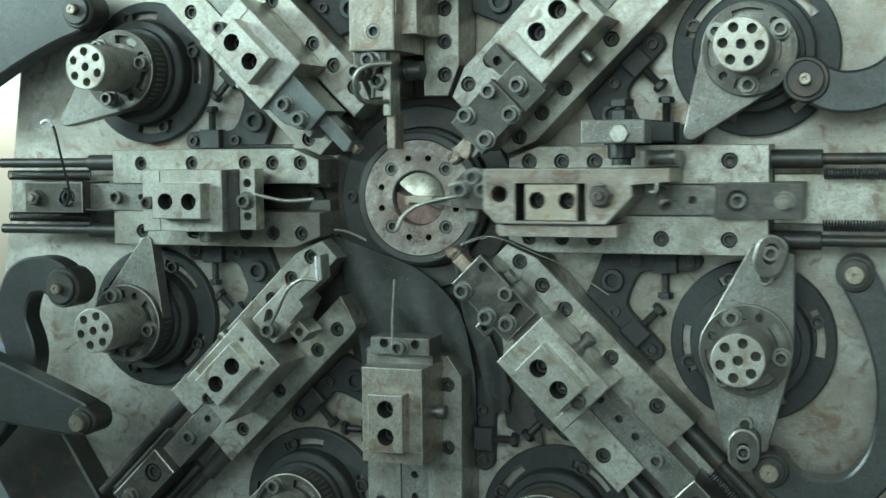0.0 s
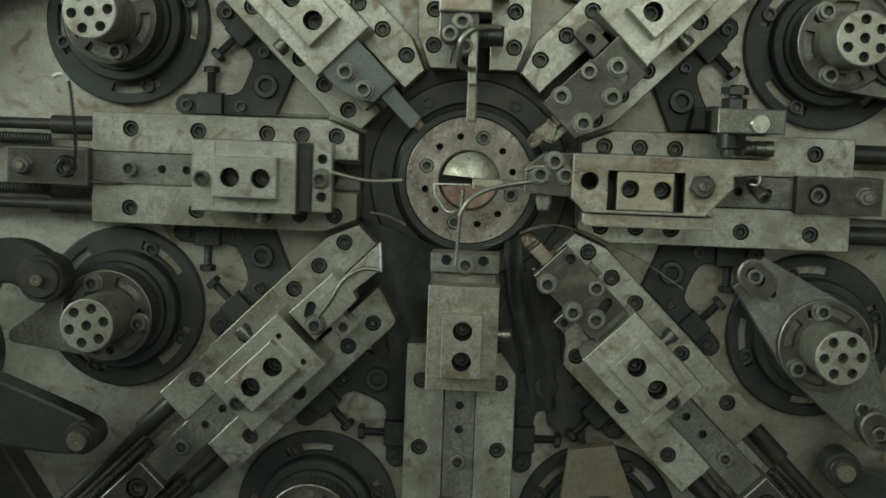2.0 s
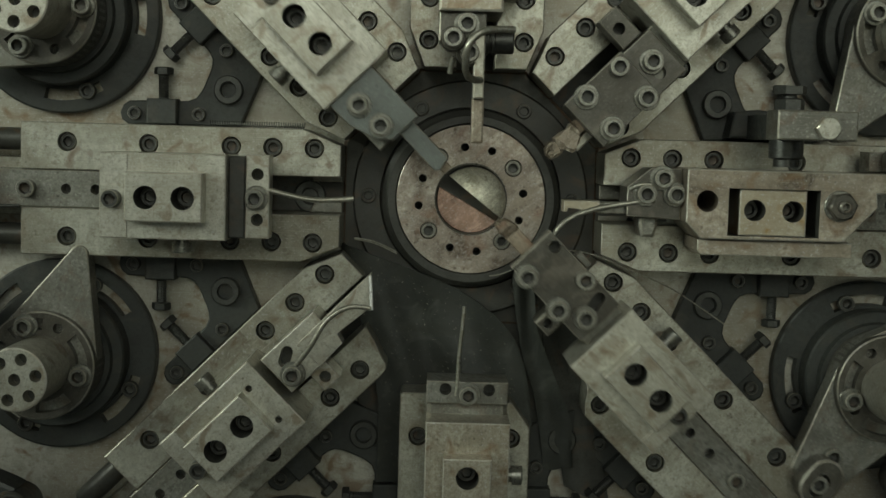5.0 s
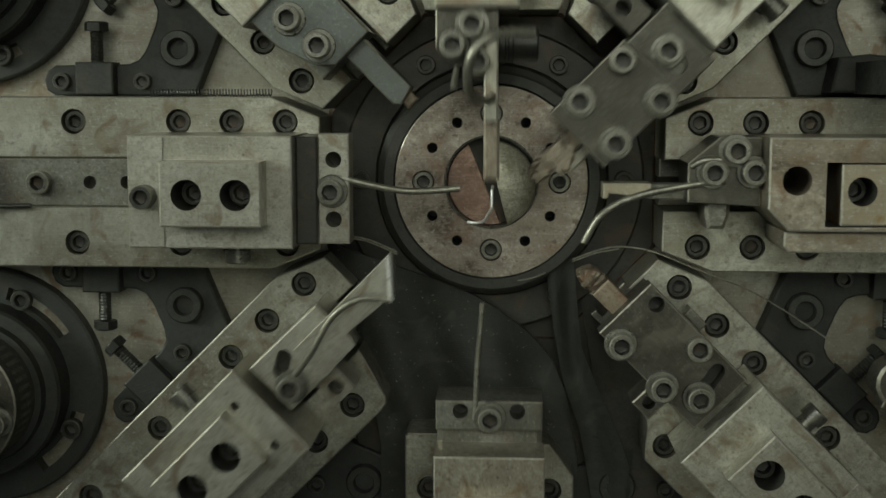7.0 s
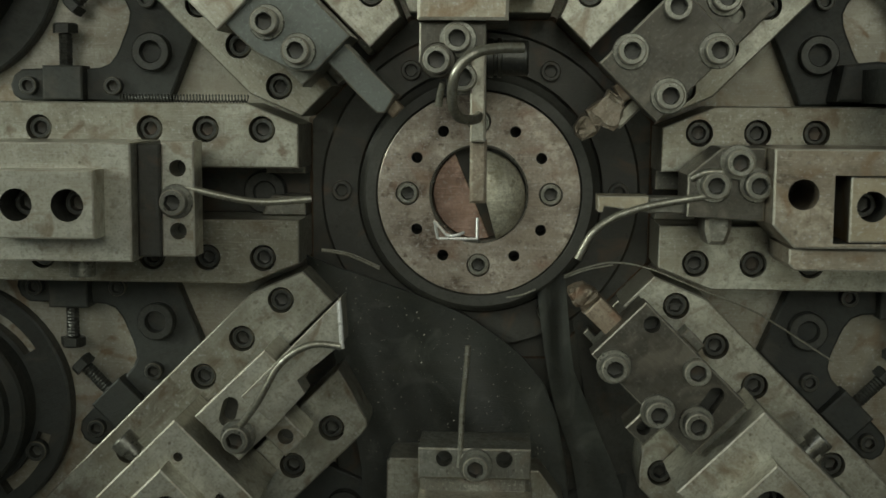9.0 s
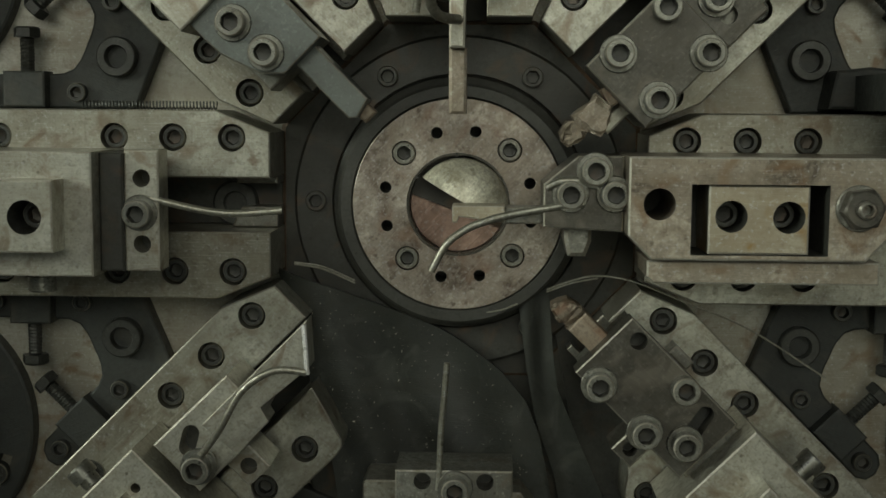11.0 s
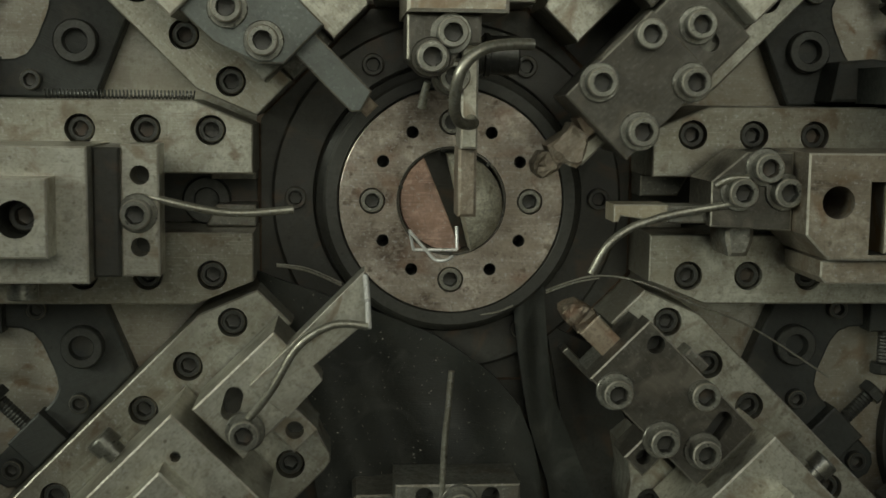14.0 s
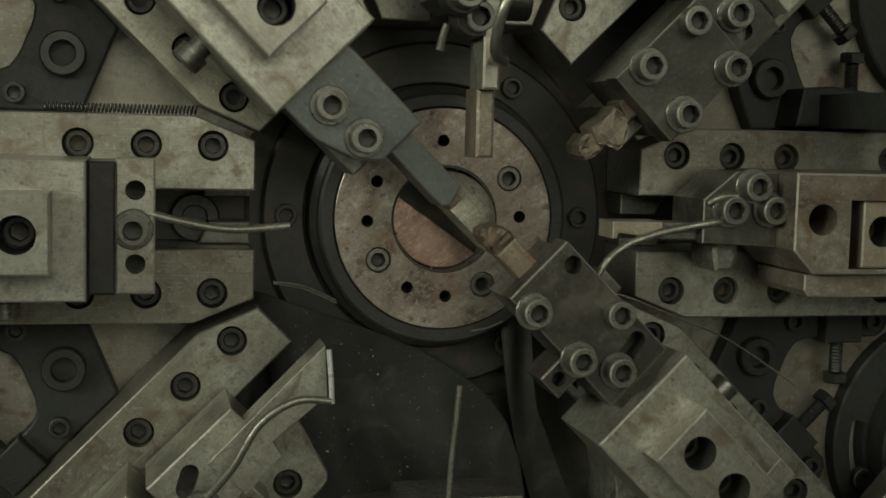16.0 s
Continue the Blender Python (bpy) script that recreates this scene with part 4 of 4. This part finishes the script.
for _i in range(10):
    _row = []
    for _j in range(21):
        _u = -104 + 8 * _j
        _top = float(np.interp(_u, *FLAP_EDGE))
        _d = _i / 9
        _x = _u + 34 * (1 - _j / 20) * min(1, _d * 1.6)
        _row.append((_x, _top + (-236 - _top) * _d, -31 + 3.5 * math.sin(_j * 0.42 + _d * 3) + 2.5 * math.sin(_j * 0.9 - _d * 5) - 5 * _d + (3 if _i == 0 else 0)))
    _rows.append(_row)
FLAP_ROWS = _rows
flap = sheet(_rows, "dark oily rubber flap dusted with metal chips under the disc", "rubber_flap")
STRIP_LEFT = ((-222, -201, -158, -127, -95, -44), (68, 65, 57, 46, 40, 33))
STRIP_RIGHT = ((-222, -180, -148, -105, -44), (92, 89, 75, 57, 51))
_rows = []
for _i in range(15):
    _y = -44 - 178 * _i / 14
    _a, _b = float(np.interp(_y, *STRIP_LEFT)), float(np.interp(_y, *STRIP_RIGHT))
    _rows.append([(_a + (_b - _a) * _j / 6, _y - 2 * math.sin(_j), -24 + 2.2 * math.sin(_j * 0.9 + _i * 0.3) - 1.1 * _i) for _j in range(7)])
strip = sheet(_rows, "dark hanging rubber strip under the disc", "rubber_strip")
_rows = [[(56 + 13 * _j + 5 * _i, -70 - 28 * _i - 6 * _j, -44 + 3 * math.sin(_j * 2 + _i)) for _j in range(4)] for _i in range(7)]
flap2 = sheet(_rows, "black oily rubber flap folded beside the strip", "rubber_flap", material=BLACK)
for _pts, _r in (([(50, -46, -8), (64, -40.5, -6), (78, -37.5, -4), (98, -40, 2), (128, -52, 2), (160, -65, 1), (203, -92, 0)], 0.55),
                 ([(50, -47.5, -9), (64, -42, -7), (78, -39, -6)], 0.5),
                 ([(-92, -34, -14), (-76, -37, -16), (-58, -45, -18)], 0.55), ([(-92, -33, -14), (-76, -35.6, -16), (-58, -43.6, -18)], 0.5),
                 ([(10, -62, -22), (24, -60, -20), (34, -56, -19)], 0.6)):
    loose = part("loose_wire", tube(_pts, _r, 6), WIRE, angle=70)
    loose.matrix_basis = FACE
    tagged(loose, "thin loose scrap wire caught behind the tools", "scrap wire", "scrap wires")
rack = part("thin_spring", tube([(-206 + 74 * i / 320, 54.4 + 2.1 * math.cos(i * 0.785), -1 + 2.1 * math.sin(i * 0.785)) for i in range(321)], 0.45, 4, sharp=True), SCREW, angle=60)
rack.matrix_basis = FACE
tagged(rack, "thin dark coil spring lying on a rail edge", "spring")

def chips(name, count, spot, parent, label):
    """A dusting of tiny bright cuttings."""
    bm = bmesh.new()
    rnd = random.Random(7)
    for _ in range(count):
        x, y, z = spot(rnd)
        a, r = rnd.uniform(0, 6.28), 0.18 + 0.6 * rnd.random() ** 2.5
        q = [bm.verts.new((x + r * k * math.cos(a + w), y + r * k * math.sin(a + w), z + rnd.uniform(0, 0.5))) for w, k in ((0, 1), (2.0, 0.5), (3.4, 1.1), (5.0, 0.4))]
        bm.faces.new(q)
    ob = part(name, bm, WIRE, parent, label)
    if parent is None:
        ob.matrix_basis = FACE
        tagged(ob, label, "metal chips", kind="stuff")
    return ob


chips("cuttings", 200, lambda r: (r.uniform(155, 165), r.uniform(-28, 29), 30.3), south, "bright wire cuttings")


def flap_spot(r):
    i, j = r.uniform(0.1, 8.5), r.uniform(0.2, 18)
    k, f = int(i), i - int(i)
    m, g = int(j), j - int(j)
    a, b, c = Vector(FLAP_ROWS[k][m]), Vector(FLAP_ROWS[k + 1][m]), Vector(FLAP_ROWS[k][m + 1])
    return a + (b - a) * f + (c - a) * g + Vector((0, 0, 0.6))


chips("metal_chips", 700, flap_spot, None, "fine bright metal chips scattered on the rubber flap")

# ---- the wire being formed: one piece for each working cycle ----
LINKS = (12.0, 22.0, 10.5, 40.0)


def wire_piece(k):
    ob = thing("formed_wire", FACE, "thin bright spring wire being bent by the tools", "wire", "formed wires")
    parts = []
    for i, length in enumerate(LINKS):
        pts = [(0, 0, 0), (0, 0, length * 0.5), (0, 0, length)]
        if i == 3:
            pts = [(0, 0, 0), (0, 0, 14), (0, 0, 28), (0, 0, 36), (0.6, 0, 39.5), (2.6, 0, 42), (5.4, 0, 42.6), (8.6, 0, 40.8)]
        parts.append(part("stem" if i == 3 else "link", tube(pts, 0.85, 8), BRIGHT, ob, angle=60))
    return ob, parts


WIRES = [wire_piece(k) for k in range(3)]
# seconds in the cycle, the first joint, the ways of the four links and of the hook, in face millimetres
BENDS = [
    (0.0, (0.5, -1, -130), (0, 0, 1), (0, 0, 1), (0, 0, 1), (0, 0, 1), (-1, 0, 0)),
    (0.12, (0.8, 0, -88), (0, 0, 1), (0, 0, 1), (0, 0, 1), (0, -0.2, 0.98), (-1, 0, 0)),
    (0.22, (1.2, 12, -50), (0, 0, 1), (0, 0, 1), (0, 0, 1), (0, -0.75, 0.65), (-1, 0, 0)),
    (0.3, (1.8, 22, -34), (0, 0, 1), (0, 0, 1), (0, 0, 1), (0, -1, 0.05), (-1, 0, 0)),
    (0.5, (1.8, 23, -15), (0, 0, 1), (0, 0, 1), (0, -1, 0), (-0.03, -1, 0), (-1, 0, 0)),
    (0.7, (1.8, 13, -15), (0, 0, 1), (0, 0, 1), (0, -1, 0), (-0.05, -1, 0), (-1, 0, 0)),
    (0.9, (1.8, 8, -15), (0, 0, 1), (0, 0, 1), (0, -1, 0), (-0.06, -1, 0), (-1, 0, 0)),
    (1.15, (1.8, 6, -15), (0, 0, 1), (0, 0, 1), (0, -1, 0), (-0.08, -1, 0.05), (-1, 0, 0)),
    (1.27, (1, 0, -12), (0, 0, 1), (0, 0, 1), (0, -1, 0.2), (-0.05, -0.12, 0.99), (-1, 0, 0)),
    (1.4, (1, -2, -12), (0, 0, 1), (0, 0, 1), (0, -1, 0.2), (-0.1, -0.1, 0.99), (-1, 0, 0)),
    (1.6, (4, -4, 4), (-1, 0, 0.2), (-1, 0.1, 0), (-0.3, -1, 0), (0.2, -0.5, 0.9), (1, 0, 0)),
    (1.9, (2, -3, 4), (-1, 0, 0.2), (-1, 0, 0), (0.1, -1, 0), (0.3, -0.3, 0.9), (1, 0, 0)),
    (2.05, (2, -3, 4), (-1, 0, 0.2), (-1, 0, 0), (0.1, -1, 0), (0.3, -0.3, 0.9), (1, 0, 0)),
    (2.25, (1, -5, 14), (0, -1, 0.3), (-1, 0, 0), (-0.1, 0.95, 0.3), (-0.05, -1, 0.1), (1, 0, 0.1)),
    (2.45, (1, -5, 14), (0, -1, 0.3), (-1, 0, 0), (-0.1, 0.95, 0.3), (0.08, -1, 0.2), (1, 0, 0.1)),
    (2.8, (0, -10, 14), (0, -1, 0.3), (-1, 0, 0), (-0.2, 0.95, 0.3), (0.25, -0.25, 0.93), (1, 0.2, 0)),
    (3.4, (0, -11, 14), (0, -1, 0.3), (-1, 0, 0), (-0.15, 0.95, 0.3), (0.22, -0.1, 0.95), (1, 0.2, 0)),
    (3.55, (4, -18, 14), (0, -1, 0.3), (-1, 0, 0), (-0.05, 0.95, 0.3), (0.22, 0.1, 0.95), (1, 0.2, 0)),
    (3.68, (12, -22, 12), (-0.2, -0.95, 0.3), (-1, -0.1, 0), (-0.1, 0.95, 0.3), (0.2, 0.1, 0.95), (1, 0.2, 0)),
    (3.8, (12, -8, 8), (-1, 0.1, 0.05), (-0.98, -0.2, 0.1), (-0.85, -0.5, 0.1), (0.6, 0.1, 0.75), (0.3, -1, 0)),
    (4.25, (16, -10, 8), (-1, 0.1, 0.05), (-0.98, -0.2, 0.1), (-0.85, -0.5, 0.1), (0.92, 0.28, 0.28), (0.2, -1, 0)),
    (4.85, (16, -10, 8), (-1, 0.1, 0.05), (-0.98, -0.2, 0.1), (-0.85, -0.5, 0.1), (0.92, 0.28, 0.28), (0.2, -1, 0)),
]


def link_pose(p, way, side):
    z = Vector(way).normalized()
    x = Vector(side) - z * Vector(side).dot(z)
    x.normalize()
    y = z.cross(x)
    return Matrix(((x.x, y.x, z.x, p.x * MM), (x.y, y.y, z.y, p.y * MM), (x.z, y.z, z.z, p.z * MM), (0, 0, 0, 1)))


def wire_rows(k):
    """Rows for the four links and for the whole piece, which waits in the feed, is bent, and drops."""
    rows = [[] for _ in LINKS]
    for t, p, *ways in BENDS:
        p, side = Vector(p), ways[-1]
        for i, length in enumerate(LINKS):
            rows[i].append((t + CYCLE * k, link_pose(p, ways[i], side)))
            p = p + Vector(ways[i]).normalized() * length
    start, end = CYCLE * k, CYCLE * k + 4.56
    for r in rows:
        if k:
            r.insert(0, (0.0, r[0][1]))
        last = [m for t, m in r if t <= 16.0][-1]
        r[:] = [(t, m) for t, m in r if t < 16.0] + [(16.0, last)]
    back = -0.12 * k
    whole = [(0.0, FACE @ pose(0, 0, back))] + ([(start - 0.4, FACE @ pose(0, 0, back)), (start, FACE)] if k else [])
    drop = [(end, 0, 0), (end + 0.1, -0.05, 0.01), (end + 0.2, -0.2, 0.04), (end + 0.3, -0.44, 0.09), (end + 0.4, -0.78, 0.15), (end + 0.49, -1.17, 0.2)]
    whole += [(t, FACE @ pose(0, dv, dh)) for t, dv, dh in drop if t < 16.0]
    whole.append((16.0, whole[-1][1]))
    return rows, whole



# ---- what moves ----
CYCLE = 5.6
REST = {"W": 209, "E": 175, "S": 146, "SW": 184, "NE": 113, "N": 0, "NW": 125, "SE": 145.5}
# seconds in the cycle and the place of a mark along the axis
TRAVEL = {
    "W": [(0.0, 210), (0.8, 207), (1.0, 203), (1.15, 188), (1.3, 154), (1.4, 137), (1.5, 147), (1.65, 192), (1.8, 206), (1.9, 200), (2.0, 179), (2.15, 148), (2.3, 140), (2.4, 173), (2.5, 183), (2.8, 201), (3.0, 209), (5.0, 210)],
    "E": [(0.0, 113), (0.1, 142), (0.2, 158), (0.3, 165), (0.4, 171), (0.6, 175), (1.0, 177), (1.3, 173), (1.4, 166), (1.5, 149), (1.6, 112), (1.7, 106), (1.8, 108), (1.9, 101), (2.0, 106), (2.1, 132), (2.2, 160), (2.3, 169), (2.5, 175), (3.0, 176), (3.4, 167), (3.55, 152), (3.7, 112), (3.8, 102), (4.2, 102), (4.3, 145), (4.4, 165), (4.8, 174), (5.05, 165), (5.2, 108), (5.3, 101), (5.5, 100)],
    "S": [(0.0, 146), (1.3, 141), (1.4, 133), (1.5, 106), (1.6, 74), (1.7, 73), (1.8, 98), (1.9, 77), (2.0, 73), (2.1, 98), (2.2, 128), (2.3, 139), (2.5, 146), (5.0, 146)],
    "SW": [(0.0, 184), (0.4, 179), (0.5, 174), (0.8, 156), (0.9, 148), (1.0, 136), (1.15, 118), (1.3, 118), (1.4, 157), (1.5, 176), (1.65, 184), (2.05, 184), (2.2, 166), (2.3, 142), (2.4, 115), (2.5, 115), (2.65, 128), (2.8, 145), (3.0, 163), (3.3, 175), (3.6, 183), (5.0, 184)],
    "NE": [(0.0, 113), (0.5, 110), (0.8, 95), (0.9, 90), (1.0, 84), (1.15, 52), (1.3, 41), (1.4, 69), (1.5, 98), (1.65, 112), (2.05, 111), (2.2, 82), (2.3, 46), (2.4, 43), (2.5, 48), (2.65, 70), (2.8, 87), (3.0, 99), (3.3, 108), (3.5, 113), (5.0, 113)],
    "N": [(0.0, 50), (0.1, 42), (0.2, 14), (0.3, 1), (0.6, -1), (1.38, -2), (1.5, 59), (1.6, 66), (1.9, 67), (2.0, 55), (2.1, 30), (2.2, 2), (2.4, -3), (3.0, 0), (3.6, 1), (3.7, 32), (3.8, 51), (4.22, 51), (4.3, 5), (4.45, 2), (4.55, 12), (4.8, 35), (5.1, 49), (5.3, 51)],
    "NW": [(0.0, 125), (4.0, 123), (4.3, 120), (4.45, 108), (4.6, 94), (4.8, 72), (4.9, 72), (5.1, 115), (5.3, 125)],
    "SE": [(0.0, 145.5), (4.25, 145.5), (4.4, 134), (4.5, 115), (4.65, 93), (4.8, 80), (4.9, 80), (5.1, 130), (5.3, 145.5)],
}
TURNS = [(0.0, 45), (0.08, 38), (0.25, 3), (0.35, 0), (1.4, 0), (1.5, 29.5), (1.6, 69), (1.7, 73), (2.02, 73), (2.1, 50), (2.2, 8), (2.3, 0), (3.6, 0), (3.7, 30), (3.8, 41), (4.4, 40.5), (4.8, 32), (5.0, 38), (5.25, 47), (5.5, 47)]
# lobe angles of the hubs that show, through one cycle
LOBES = {
    157.5: [(0.0, 215), (0.5, 185), (1.0, 150), (1.5, 130), (2.0, 128), (2.5, 140), (3.0, 152), (4.2, 185)],
    202.5: [(0.0, 75), (0.5, 105), (1.0, 118), (1.5, 195), (2.0, 195), (2.5, 150), (3.0, 112), (4.2, 75), (5.5, 72)],
    337.5: [(0.0, 76), (0.3, 44), (0.5, 26), (0.8, 12), (1.0, 1), (1.3, -19), (1.5, -41), (1.8, -76), (2.0, -56), (2.3, -26), (2.5, -5), (2.8, 10), (3.0, 12), (3.6, 45), (4.2, 76), (4.8, 20), (5.3, 76)],
    22.5: [(0.0, 235), (0.5, 268), (1.0, 302), (1.5, 330), (2.0, 330), (2.5, 312), (3.0, 288), (4.2, 250)],
    292.5: [(0.0, 0), (1.0, 48), (1.5, 95), (2.0, 98), (2.5, 52), (3.0, 10), (4.2, -10)],
    247.5: [(0.0, 200), (1.0, 230), (1.5, 260), (2.0, 250), (2.5, 215), (3.5, 200)],
    67.5: [(0.0, 60), (1.0, 90), (1.3, 120), (2.0, 70), (2.5, 115), (3.3, 60)],
    112.5: [(0.0, 120), (1.4, 100), (1.6, 60), (2.0, 70), (2.3, 110), (3.7, 70), (4.3, 110)],
}
# angles of the rocker arms about their pivots, in degrees
ROCKS = {
    "arm_se": [(0.0, 0), (0.3, -13), (0.5, -19.5), (1.2, -20), (1.5, -10), (1.7, 1), (2.0, 2), (2.3, -16), (2.5, -20), (3.4, -19.5), (3.8, 0), (4.2, 0), (4.4, -16), (5.0, -16), (5.3, 0)],
    "arm_ne": [(0.0, 0), (1.0, -3), (1.3, -6), (1.6, 0), (2.4, -6), (3.2, 0)],
    "arm_sw": [(0.0, 0), (0.5, 1.5), (1.0, 8), (1.3, 12), (1.6, 0), (2.0, -1), (2.45, 12), (3.0, 4), (3.4, 0)],
    "arm_w": [(0.0, 0), (0.8, 1), (1.4, -4), (1.8, 0), (2.3, -4), (3.0, 0)],
    "arm_nw": [(0.0, 0), (4.2, 0), (4.8, 6), (5.2, 0)],
}


def cycle_rows(knots, make):
    rows = {}
    for k in range(-1, 4):
        for t, value in knots:
            rows[round(t + CYCLE * k, 3)] = value
    keys = sorted(rows)
    inside = [t for t in keys if 0 < t < 16.0]
    ends = {t: float(np.interp(t, keys, [rows[q] for q in keys])) for t in (0.0, 16.0)}
    return [(t, make(ends.get(t, rows.get(t)))) for t in sorted(set(inside) | {0.0, 16.0})]


def motions():
    for name, knots in TRAVEL.items():
        frame_m = axis_frame(AXES[name])
        walk(MOVERS[name], cycle_rows(knots, lambda s: frame_m @ pose((s - REST[name]) * MM, 0, 0)))
    walk(MOVERS["disc"], cycle_rows(TURNS, lambda a: FACE @ pose(0, 0, 0, 0, 0, a)))
    for deg, knots in LOBES.items():
        at = HUBS[deg].matrix_basis.copy()
        walk(HUBS[deg], cycle_rows(knots, lambda a: at @ pose(0, 0, 0, 0, 0, a)))
    for name, knots in ROCKS.items():
        at = MOVERS[name].matrix_basis.copy()
        walk(MOVERS[name], cycle_rows(knots, lambda a: at @ pose(0, 0, 0, 0, 0, a)))
    for k, (ob, links) in enumerate(WIRES):
        rows, whole = wire_rows(k)
        walk(ob, whole)
        for link, r in zip(links, rows):
            walk(link, r)

motions()
